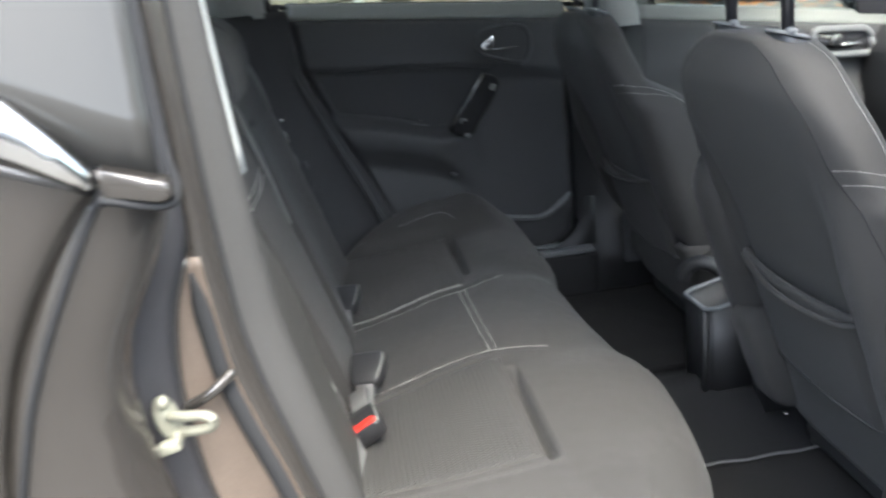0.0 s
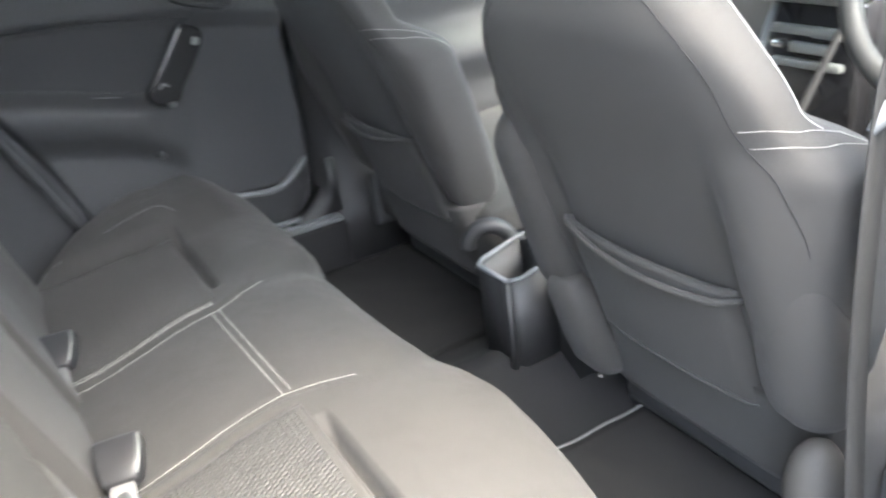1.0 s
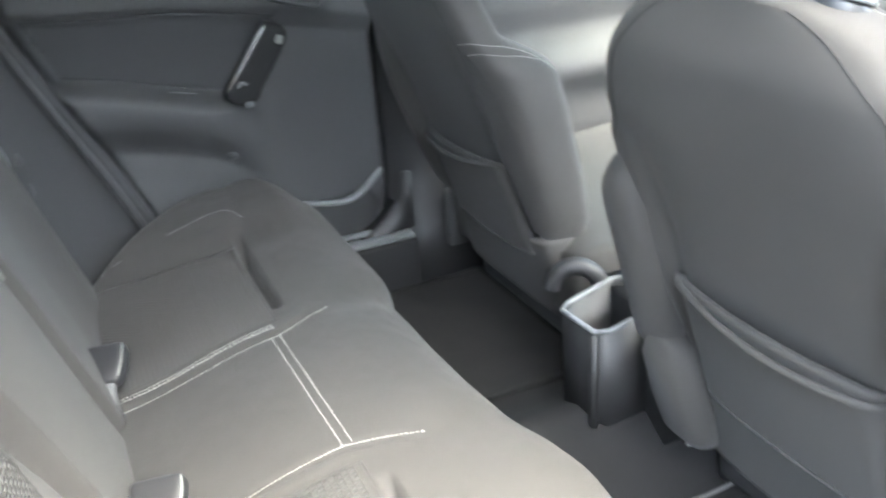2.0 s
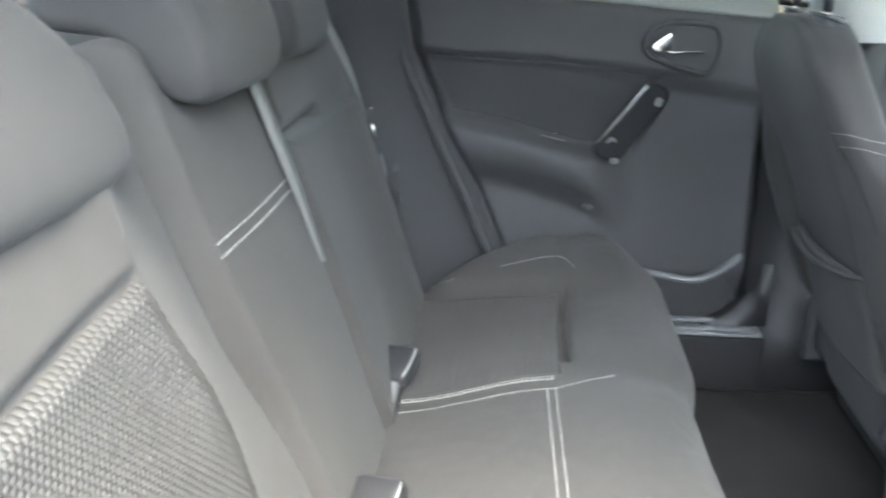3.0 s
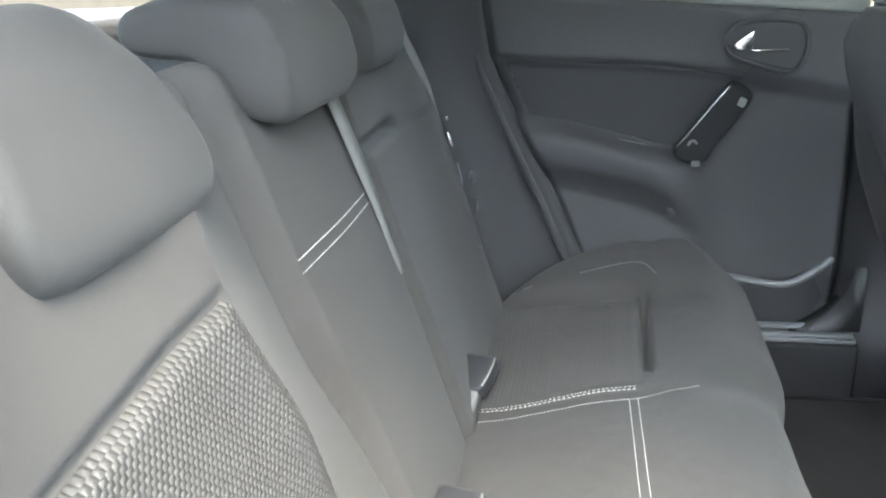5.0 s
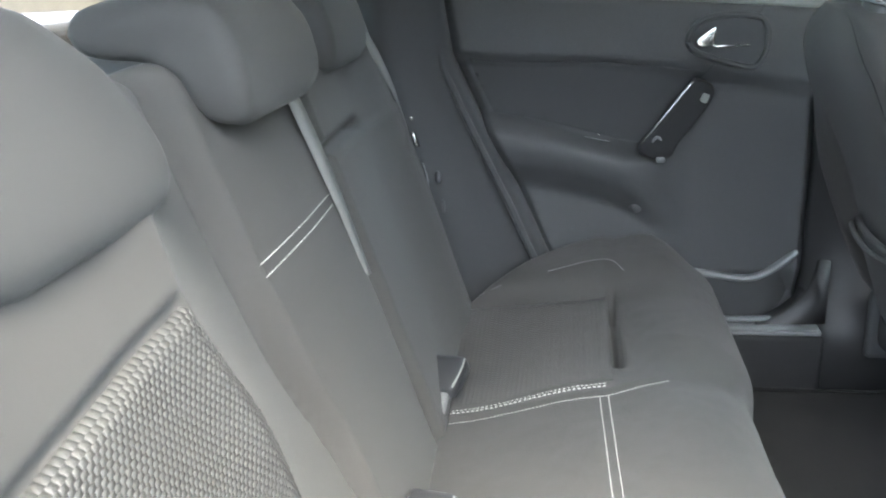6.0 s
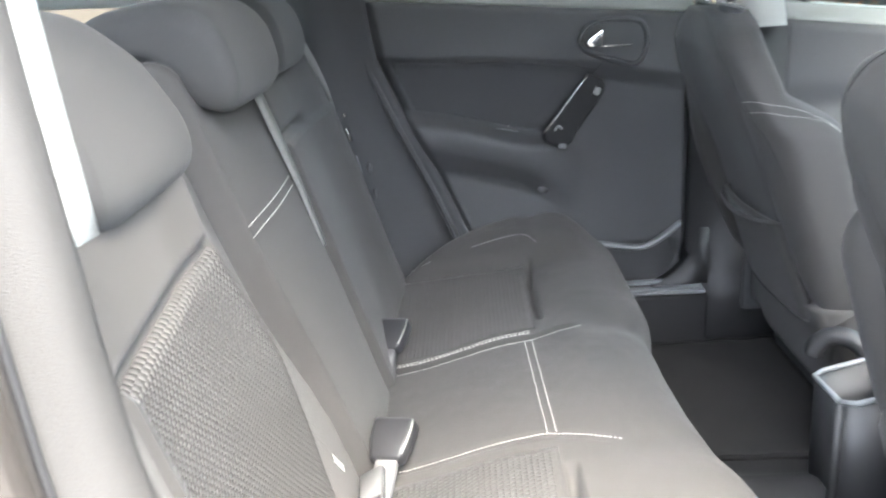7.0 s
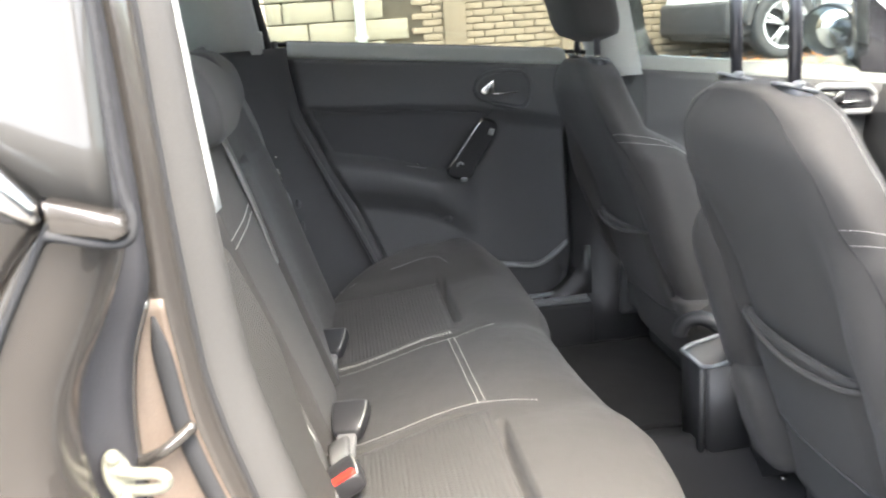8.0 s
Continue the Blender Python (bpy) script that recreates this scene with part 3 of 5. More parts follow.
for zz, xa, xb in ((0.82, 1.30, 1.40), (0.765, 1.31, 1.40)):
    part("trim_strip", mesh("trim_strip", *box(xa, xb, 0.640, 0.650, zz - 0.006, zz + 0.006, 0.003)), SATIN_GREY, fdoor)
fpane = part("window_pane", mesh("window_pane", *grid(8, 5, lambda u, v: (0.53 + 0.60 * u - 0.1 * v, 0.695 - 0.12 * v, 0.995 - 0.128 * 0.6 * u + 0.38 * v), back=lambda u, v: (0.53 + 0.60 * u - 0.1 * v, 0.699 - 0.12 * v, 0.995 - 0.128 * 0.6 * u + 0.38 * v))), GLASS, fdoor)
fpane.visible_shadow = False
part("mirror_sail", mesh("mirror_sail", *plate([(0, 0), (0.24, -0.03), (0.12, 0.10), (0.0, 0.20), (-0.025, 0.20)], (1.10, 0.70, 0.925), (1, 0, 0), (0, 0, 1), 0.02, 0.006)), GLOSS_BLACK, fdoor, "black mirror base triangle")
part("a_pillar", mesh("a_pillar", *tube(smooth_path([(1.55, 0.68, 0.90), (1.20, 0.65, 1.16), (0.88, 0.58, 1.37)], 14), 0.035, 10)), PALE_TRIM, fdoor, "pale grey windscreen pillar")

# Body skin of the far side, seen only from outside.
skin = part("wall_far_side", mesh("wall_far_side", *grid(50, 16, lambda u, v: (-1.30 + 3.0 * u, 0.80 + 0.06 * math.sin(math.pi * v), 0.26 + v * (belt_z(min(max(-1.3 + 3.0 * u, -0.3), 1.4)) - 0.30)), back=lambda u, v: (-1.30 + 3.0 * u, 0.785, 0.26 + v * (belt_z(min(max(-1.3 + 3.0 * u, -0.3), 1.4)) - 0.30)))), PAINT)
tagged(skin, "grey-brown metallic body side of the car", "car body", kind="structure")

# Outside mirror on the far front door.
wing = thing("wing_mirror", (1.12, 0.80, 0.96), "black wing mirror with an oval glass outside the front door", "wing mirror")
m_o, m_u, m_w = Vector((1.118, 0.865, 1.028)), Vector((-0.42, 0.908, 0.0)), Vector((0.908, 0.42, 0.0))
m_ring = lambda k, depth: [m_o + m_w * depth + m_u * (0.072 * k * math.cos(a) * (1 + 0.10 * math.sin(a))) + Vector((0, 0, 0.064 * k * math.sin(a))) for a in [2 * math.pi * i / 32 for i in range(32)]]
part("housing", mesh("housing", *loft([m_ring(0.93, 0.010), m_ring(1.0, 0.0), m_ring(1.08, 0.014), m_ring(1.05, 0.05), m_ring(0.8, 0.09), m_ring(0.4, 0.11)])), GLOSS_BLACK, wing)
part("mirror_glass", mesh("mirror_glass", *loft([m_ring(0.92, 0.003), m_ring(0.92, 0.009)])), MIRROR, wing, "mirror glass")
part("arm", mesh("arm", *tube([(1.13, 0.72, 0.95), (1.14, 0.78, 0.965), (1.16, 0.84, 0.985)], [0.03, 0.025, 0.03], 10)), GLOSS_BLACK, wing)

# ---- rear bench cushion ----
CUSH = smooth_path([(-0.28, 0, 0.548), (-0.20, 0, 0.560), (-0.10, 0, 0.572), (0.0, 0, 0.580), (0.07, 0, 0.590), (0.12, 0, 0.589), (0.155, 0, 0.574), (0.176, 0, 0.545), (0.184, 0, 0.50), (0.180, 0, 0.43), (0.172, 0, 0.345)], 240)


def cushion_edge(x):
    return 0.665 - 0.225 * step(0.02, -0.30, x) - 0.045 * step(0.05, 0.18, x)


NEAR_FRONT = curve_of([-0.68, -0.58, -0.50, -0.47, -0.41, -0.35, -0.27, -0.21, -0.15, -0.07, 0.0, 0.06], [-0.085, -0.045, 0.002, 0.015, 0.028, 0.037, 0.044, 0.034, 0.017, 0.007, 0.004, 0.002])


def cushion_point(y, x, z, lift=0.0):
    """Moves a point of the plain profile to the shaped cushion."""
    ay, edge = abs(y), cushion_edge(x)
    on_top = 1 - step(0.15, 0.178, x)
    z -= 0.055 * step(edge - 0.045, edge + 0.014, ay) ** 1.5 * on_top
    z += 0.016 * step(0.42, 0.56, ay) * (1 - step(0.10, 0.16, x))
    if y < 0.0:
        x += NEAR_FRONT(y) * step(0.04, 0.16, x)
    else:
        x += 0.003 * hump(y, 0.0, 0.06) * step(0.04, 0.16, x)
        x += 0.020 * step(0.17, 0.26, ay) * step(0.05, 0.16, x)
    z += 0.018 * step(0.40, 0.52, y) * (1 - step(0.10, 0.16, x))
    x -= 0.035 * step(0.56, 0.65, y) * step(0.05, 0.15, x)
    x += 0.002 * hump(y, 0.10, 0.05) * step(0.06, 0.15, x)
    z -= 0.009 * hump(ay, 0.168, 0.040) * step(0.03, 0.11, x) * on_top
    z += 0.007 * step(0.20, 0.28, ay) * hump(x, 0.10, 0.055)
    z -= 0.010 * hump(ay, 0.34, 0.10) * hump(x, -0.10, 0.10)
    z -= 0.028 * step(0.0, -0.20, x) * (1 - step(0.22, 0.42, ay))
    side = step(0.44, 0.48, ay) * (1 - step(0.0, 0.04, x))
    z += 0.008 * side
    z -= 0.034 * step(0.0085, 0.0125, x) * (1 - step(0.0215, 0.027, x)) * step(0.195, 0.235, ay) * (1 - step(0.40, 0.46, ay))
    seam = 1 - step(0.055, 0.085, x)
    z -= 0.0045 * hump(ay, 0.1345 + 0.42 * max(0.0, x) ** 1.05, 0.005) * seam
    z -= 0.0035 * hump(ay, 0.158, 0.004) * (1 - step(-0.01, 0.01, x))
    xs = x + 0.0065 + 0.034 * y
    z -= 0.002 * (hump(xs, 0.0, 0.0035) + 0.5 * hump(xs, 0.0105, 0.003)) * (1 - step(0.12, 0.135, ay))
    z += 0.0012 * noise.noise((x * 14, y * 14, 3)) + 0.0005 * noise.noise((x * 60, y * 45, 9))
    return x, y, z + lift


def cushion_fn(u, v):
    p = CUSH[min(239, round(v * 239))]
    return cushion_point((2 * u - 1) * (cushion_edge(p[0]) + 0.012), p[0], p[2])


def cushion_top(x, y, lift=0.0):
    """The place on the cushion's top at x, y."""
    lo = min(range(len(CUSH)), key=lambda i: abs(CUSH[i][0] - x) if CUSH[i][2] > 0.545 else 9)
    return cushion_point(y, x, CUSH[lo][2], lift)


bench = thing("bench_cushion", (0.0, 0.0, 0.34), "charcoal cloth rear bench cushion with woven seat panels and pale stitching", "car seat")
part("cushion", mesh("cushion", *grid(280, 240, cushion_fn, back=lambda u, v: ((CUSH[round(v * 239)][0] - 0.02) * (1 - 0.2 * v), (2 * u - 1) * 0.43 * (1 + 0.4 * v), 0.335))), SMOOTH_CLOTH, bench)
for sgn in (-1, 1):
    ylo, yhi = (0.166, 0.435) if sgn > 0 else (-0.435, -0.166)
    fn = lambda lift, ylo=ylo, yhi=yhi: (lambda u, v: cushion_top(-0.225 + 0.232 * v, ylo + (yhi - ylo) * u, lift))
    pan = part("seat_panel", mesh("seat_panel", *grid(50, 40, fn(0.0006), back=fn(-0.004))), SMOOTH_CLOTH, bench, "woven cloth seat panel")
    wv = part("weave", mesh("weave", *weave(lambda a, b, h: cushion_top(b, a, 0.0006 + h), ylo + 0.004, yhi - 0.004, -0.222, -0.002, 0.0064, 0.0068, 0.0013 if sgn < 0 else 0.0005)), WEAVE_CLOTH if sgn < 0 else SMOOTH_CLOTH, pan)
    tagged(wv, kind="stuff")

up = (0, 0, 1)
for sgn in (-1, 1):
    row = lambda s, g=sgn: (cushion_top(-0.225 + 0.303 * s, g * (0.131 + 0.42 * max(0.0, -0.225 + 0.303 * s) ** 1.05), 0.0006), up)
    tagged(part("stitching", mesh("stitching", *stitches(row, 66, 0.0040, 0.0004), smooth=False), THREAD, bench, "pale grey stitching"), kind="stuff")
row2 = lambda s: (cushion_top(-0.218 + 0.218 * s, 0.1535, 0.0008), up)
tagged(part("stitching", mesh("stitching", *stitches(row2, 34, 0.0055, 0.00065), smooth=False), THREAD, bench, "pale grey stitching"), kind="stuff")
row3 = lambda s: (cushion_top(-0.218 + 0.218 * s, 0.1615, 0.0008), up)
tagged(part("stitching", mesh("stitching", *stitches(row3, 38, 0.005, 0.0004), smooth=False), THREAD, bench, "pale grey stitching"), kind="stuff")
for xx in (0.0, 0.0105):
    row = lambda s, xx=xx: (cushion_top(xx - 0.002 - 0.009 * s, -0.131 + 0.262 * s, 0.0008), up)
    tagged(part("stitching", mesh("stitching", *stitches(row, 60, 0.004, 0.00045, 0.85), smooth=False), THREAD, bench, "pale grey stitching"), kind="stuff")
edge_path = smooth_path([cushion_top(-0.20, 0.462, 0.001), cushion_top(-0.15, 0.478, 0.001), cushion_top(-0.07, 0.50, 0.001), cushion_top(-0.01, 0.518, 0.001), cushion_top(0.02, 0.515, 0.001), cushion_top(0.038, 0.488, 0.001)], 40)
part("piping", mesh("piping", *tube([p for k, p in enumerate(edge_path) if k < 7], 0.0007, 6)), PIPING, bench)
part("piping", mesh("piping", *tube([p for k, p in enumerate(edge_path) if k > 13], 0.0008, 6)), PIPING, bench)

# ---- rear backrests ----
BACK_N = Vector((0.957, 0, 0.291))
RIDGE = curve_of([1.05, 0.953, 0.897, 0.852, 0.802, 0.738, 0.681, 0.5], [-0.322, -0.327, -0.336, -0.325, -0.309, -0.298, -0.288, -0.280])
PANEL_TOP = lambda y: 0.890 + 0.115 * (y + 0.342)
GROOVE = curve_of([1.05, 0.93, 0.86, 0.77, 0.70, 0.5], [-0.186, -0.184, -0.181, -0.171, -0.156, -0.140])


def back_offset(y, z):
    """How far the backrest stands proud of its plain slope."""
    d = 0.0
    if y < 0.087:
        yr, yg = RIDGE(z), GROOVE(z)
        if y < yg:
            t = (y - yr) / (yg - yr)
            proud = 0.30 + 0.70 * step(0.60, 0.80, z)
            if t > 0:
                d += (0.028 - 0.050 * t ** 0.85) * proud - 0.006 * t
            else:
                d += (0.028 - 0.008 * step(0.0, -0.5, t)) * proud
                ins = step(-0.554, -0.547, y) * (1 - step(yr - 0.02, yr - 0.004, y))
                zt = PANEL_TOP(y)
                d += 0.0045 * ins * (1 - step(zt - 0.010, zt - 0.001, z))
                d -= 0.009 * hump(z, zt + 0.004, 0.005) * step(-0.56, -0.53, y) * (1 - step(yr - 0.01, yr + 0.02, y))
                d += 0.020 * hump(y, -0.60, 0.034) * (1 - step(0.90, 0.95, z))
        else:
            d += 0.006 - 0.005 * ((y + 0.045) / 0.13) ** 2
            d -= 0.029 * (1 - step(yg - 0.001, yg + 0.018, y))
            d -= 0.0015 * (hump(z, 0.862, 0.003) + hump(z, 0.851, 0.003))
        d -= 0.012 * step(0.075, 0.088, y)
    else:
        d += 0.004 - 0.012 * (1 - step(0.086, 0.104, y))
        d += 0.005 * (1 - step(0.893, 0.904, z))
        d -= 0.018 * hump(z, 0.908, 0.006) * (1 - step(0.25, 0.30, y))
        d += 0.006 * hump(y, 0.42, 0.05) - 0.010 * hump(y, 0.28, 0.10)
        d -= 0.12 * step(0.455, 0.60, y)
    if y < -0.60:
        d -= 0.08 * step(-0.60, -0.68, y)
    d += 0.0012 * noise.noise((y * 12, z * 12, 5))
    return d


def back_point(y, v, lift=0.0):
    """v in 0..1 up the front of the backrest and over its top."""
    if v < 0.86:
        z = 0.50 + 0.52 * v / 0.86
        over = 0.0
        x = -0.23 - 0.304 * (z - 0.58)
        p = Vector((x, y, z)) + BACK_N * (back_offset(y, z) + lift)
    else:
        a = (v - 0.86) / 0.14 * math.pi * 0.62
        z0 = 1.02
        c = Vector((-0.23 - 0.304 * (z0 - 0.58), y, z0)) + BACK_N * (back_offset(y, z0) - 0.035 + lift)
        upv = Vector((-0.291, 0, 0.957))
        p = c + 0.035 * (math.cos(a) * BACK_N + math.sin(a) * upv * 0.8)
    return p


def back_surface(y, z, lift=0.0):
    return back_point(y, (z - 0.50) / 0.52 * 0.86, lift)


wide = thing("wide_backrest", (-0.30, -0.28, 0.50), "charcoal cloth wide rear backrest with coarse woven panel and stitched centre", "car seat", group="rear backrests")
narrow = thing("narrow_backrest", (-0.30, 0.34, 0.50), "charcoal cloth narrow rear backrest beside the far door", "car seat", group="rear backrests")
for root, ya, yb, n in ((wide, -0.66, 0.0865, 190), (narrow, 0.0885, 0.62, 130)):
    part("backrest", mesh("backrest", *grid(n, 140, lambda u, v, a=ya, b=yb: back_point(a + (b - a) * u, v), back=lambda u, v, a=ya, b=yb: back_point(a + (b - a) * u, v) - Vector((0.10 * (1 - 0.6 * step(0.8, 1.0, v)), 0, 0.02)))), SMOOTH_CLOTH, root)
panel_in = lambda y, v: y < RIDGE(v + 0.115 * (y + 0.342)) - 0.001
def wpos(y, z, h):
    """A place on the woven panel, h above it along its own normal; its rows follow the panel's upper edge."""
    z += 0.115 * (y + 0.342)
    y = max(-0.5465, min(y, RIDGE(z) - 0.004))
    p = back_surface(y, z, 0.0020)
    n = (back_surface(y + 0.002, z, 0.0020) - p).cross(back_surface(y, z + 0.0015, 0.0020) - p).normalized()
    return p + (n if n.x > 0 or n.z > 0.3 else -n) * h


def woven_fn(lift):
    def f(u, v):
        y = -0.546 + (RIDGE(0.53 + 0.36 * v) - 0.004 + 0.546) * u
        return back_surface(y, 0.53 + (PANEL_TOP(y) - 0.003 - 0.53) * v, lift)
    return f


wpan = part("woven_panel", mesh("woven_panel", *grid(100, 130, woven_fn(0.0020), back=woven_fn(-0.004))), WOVEN_CLOTH, wide, "coarse woven cloth panel")
tagged(part("weave", mesh("weave", *weave(wpos, -0.547, -0.262, 0.5585, 0.8890, 0.0064, 0.0041, 0.0008, panel_in)), WEAVE_CLOTH, wpan), kind="stuff")
npan = lambda h: (lambda u, v: back_surface(0.100 + 0.335 * u, 0.53 + 0.364 * v, h))
part("lower_panel", mesh("lower_panel", *grid(60, 50, npan(0.0002), back=npan(-0.004))), SMOOTH_CLOTH, narrow)
for zz in (0.8625, 0.8505):
    row = lambda s, zz=zz: (back_surface(-0.163 + 0.213 * s, zz + 0.004 * s, 0.0008), BACK_N)
    tagged(part("stitching", mesh("stitching", *stitches(row, 62, 0.004, 0.00045, 0.9), smooth=False), THREAD, wide, "pale grey stitching"), kind="stuff")
row = lambda s: (back_surface(-0.518 - 0.012 * s - 0.010 * s * s, 0.945 - 0.014 * s, 0.0010), BACK_N)
tagged(part("stitching", mesh("stitching", *stitches(row, 12, 0.003, 0.00018, 0.6), smooth=False), THREAD, wide, "pale grey stitching"), kind="stuff")

# Child-seat anchor label low on the wide backrest.
txt = bpy.data.curves.new("anchor_label", "FONT")
txt.body, txt.size, txt.extrude, txt.align_x = "ISOFIX", 0.0125, 0.0004, "CENTER"
label_ob = new("anchor_label", txt)
dg = bpy.context.evaluated_depsgraph_get()
label_me = bpy.data.meshes.new_from_object(label_ob.evaluated_get(dg))
bpy.data.objects.remove(label_ob)
lab_o = back_surface(-0.208, 0.604, 0.0)
lab_n = (back_surface(-0.190, 0.602) - back_surface(-0.225, 0.602)).cross(back_surface(-0.207, 0.620) - back_surface(-0.207, 0.584)).normalized()
lab_n = lab_n if lab_n.x > 0 else -lab_n
lab_u = Vector((-0.2, -0.63, 0.75))
lab_u = (lab_u - lab_n * lab_u.dot(lab_n)).normalized()
lab_v = lab_n.cross(lab_u).normalized()
for q in label_me.vertices:
    flat = lab_o + lab_u * q.co.x + lab_v * q.co.y
    q.co = back_surface(flat.y, flat.z - BACK_N.z * back_offset(flat.y, flat.z), 0.0014 + q.co.z)
part("anchor_label", label_me, LABEL_WHITE, wide, "white woven ISOFIX label")


# ---- rear head restraints ----
HEAD_PROFILE = [(-0.4550, 1.068), (-0.4480, 1.082), (-0.4200, 1.090), (-0.3800, 1.095), (-0.3450, 1.089), (-0.3230, 1.064), (-0.3120, 1.026), (-0.3130, 1.000), (-0.3220, 0.988), (-0.3380, 0.987), (-0.3520, 0.997), (-0.3670, 1.026), (-0.3910, 1.043), (-0.4300, 1.048), (-0.4490, 1.054), (-0.4550, 1.068)]


def inset(ring, d):
    """A closed outline in x, z moved inwards by d along its normals."""
    n, out = len(ring), []
    for i in range(n):
        (xa, za), (xb, zb) = ring[i - 1], ring[(i + 1) % n]
        l = math.hypot(xb - xa, zb - za) or 1.0
        out.append((ring[i][0] + (zb - za) / l * d, ring[i][1] - (xb - xa) / l * d))
    return out


def head_restraint(y0, w, label, back=0.0, drop=1.0, lean=0.0, taper=0.0):
    """An overhanging rear headrest; drop: how far its front lip hangs; lean: how far its face tips to the rear."""
    hr = thing("headrest", (-0.37, y0, 1.03), label, "headrest", group="rear headrests")
    prof = [(q[0], q[2]) for q in smooth_path([(x, 0, z) for x, z in HEAD_PROFILE], 65)[:64]]
    prof = [(x + back - lean * step(0.97, 1.09, z) * step(-0.44, -0.34, x), 1.046 + (z - 1.046) * (drop if z < 1.046 else 0.92)) for x, z in prof]
    prof = inset(prof, -0.006)
    r = 0.015
    z_low, z_top, big = min(z for _, z in prof), max(z for _, z in prof), 0.034

    def at(x, y, z):
        e = min(1.0, max(0.0, (big - (w - abs(y - y0))) / big))
        cut = big * (1 - math.sqrt(max(0.0, 1 - e * e)))
        z += 0.85 * cut * step(1.04, z_low, z) - 0.6 * cut * step(1.05, z_top, z)
        return x, y0 + (y - y0) * (1 - taper * step(0.99, 1.09, z)), z

    rings = []
    for k in range(7):
        a = math.pi / 2 * k / 6
        rings.append([at(x, y0 - w + r * (1 - math.cos(a)), z) for x, z in inset(prof, r * (1 - math.sin(a)))])
    rings += [[at(x, y0 - w + r + (2 * w - 2 * r) * k / 8, z) for x, z in prof] for k in range(1, 8)]
    for k in range(7):
        a = math.pi / 2 * k / 6
        rings.append([at(x, y0 + w - r * (1 - math.sin(a)), z) for x, z in inset(prof, r * (1 - math.cos(a)))])
    part("pad", mesh("pad", *loft(rings)), HEADREST_CLOTH, hr)
    for g in (-1, 1):
        part("post", mesh("post", *tube([(-0.402 + back, y0 + g * 0.045, 0.985), (-0.402 + back, y0 + g * 0.045, 1.052)], 0.005, 8)), DARK_STEEL, hr)
    return hr


head_restraint(-0.392, 0.102, "grey-black cloth headrest low on the wide rear backrest", drop=1.50, lean=0.038, taper=0.22)
head_restraint(-0.060, 0.106, "grey-black cloth headrest over the rear centre seat")
head_restraint(0.275, 0.092, "grey-black cloth headrest on the narrow rear backrest", back=-0.026)

# ---- rear belts and buckles ----
centre_belt = thing("centre_belt", (-0.33, 0.09, 0.60), "grey webbing centre seat belt drawn down the backrest edge", "seat belt")
belt_a, belt_b = back_surface(0.026, 1.0, 0.010), back_surface(0.077, 0.760, 0.001)
cb = [belt_a.lerp(belt_b, i / 30) + BACK_N * 0.003 * math.sin(math.pi * i / 30) for i in range(31)]
part("webbing", mesh("webbing", *ribbon(cb, [Vector((0.004, 0.025, 0.0)) * (1 - 0.5 * step(0.3, 1.0, i / 30)) for i in range(31)], 0.0018)), WEBBING, centre_belt)


def buckle(root_at, up_dir, face, label, red):
    """A belt buckle on a stalk; face: the way its flat side looks."""
    u = Vector(up_dir).normalized()
    f = Vector(face)
    f = (f - u * f.dot(u)).normalized()
    s = u.cross(f)
    o = Vector(root_at)
    b = thing("belt_buckle", o, label, "belt buckle", group="rear belt buckles")
    sq = 0.5 if red else 0.32
    sect = lambda h, w, t, k=0.0: [o + u * h + s * (w * math.copysign(abs(math.cos(a)) ** sq, math.cos(a))) + f * (k + t * math.copysign(abs(math.sin(a)) ** sq, math.sin(a))) for a in [2 * math.pi * i / 20 for i in range(20)]]
    part("stalk", mesh("stalk", *loft([sect(-0.045, 0.016, 0.006), sect(0.0, 0.014, 0.006), sect(0.012, 0.013, 0.007)])), PIPING, b, "grey webbing stalk")
    part("housing", mesh("housing", *loft([sect(0.006, 0.017, 0.008), sect(0.010, 0.021, 0.011), sect(0.030, 0.0255, 0.0135), sect(0.055, 0.0270, 0.0145), sect(0.060, 0.0260, 0.0135), sect(0.0615, 0.022, 0.0105)])), BUCKLE_BLACK, b)
    if red:
        part("release_button", mesh("release_button", *plate(rounded(0.046, 0.013, 0.006), o + u * 0.0535 + f * 0.0105, s, u, 0.0062, 0.0015)), BUCKLE_RED, b, "red release button")
    # Pale rod along the side edge that lies towards the bonnet.
    near = 1 if s.x > 0 else -1
    part("bright_edge", mesh("bright_edge", *tube([o + u * h + s * (near * w) + f * 0.0115 for h, w in ((0.012, 0.0205), (0.030, 0.0240), (0.046, 0.0256), (0.058, 0.0250))], 0.0016, 6)), CAPPING, b, "pale line along one edge")
    return b


buckle((-0.203, -0.234, 0.566), (0.07, -0.99, -0.11), (-0.45, -0.12, 0.81), "black belt buckle with red button lying on the bench", True)
buckle((-0.196, -0.148, 0.552), (0.16, 0.72, 0.40), (-0.20, -0.42, 0.88), "black hooded belt buckle for the centre seat", False)
buckle((-0.222, 0.150, 0.556), (0.16, 0.72, 0.40), (-0.20, -0.42, 0.88), "black hooded belt buckle at the narrow backrest", False)

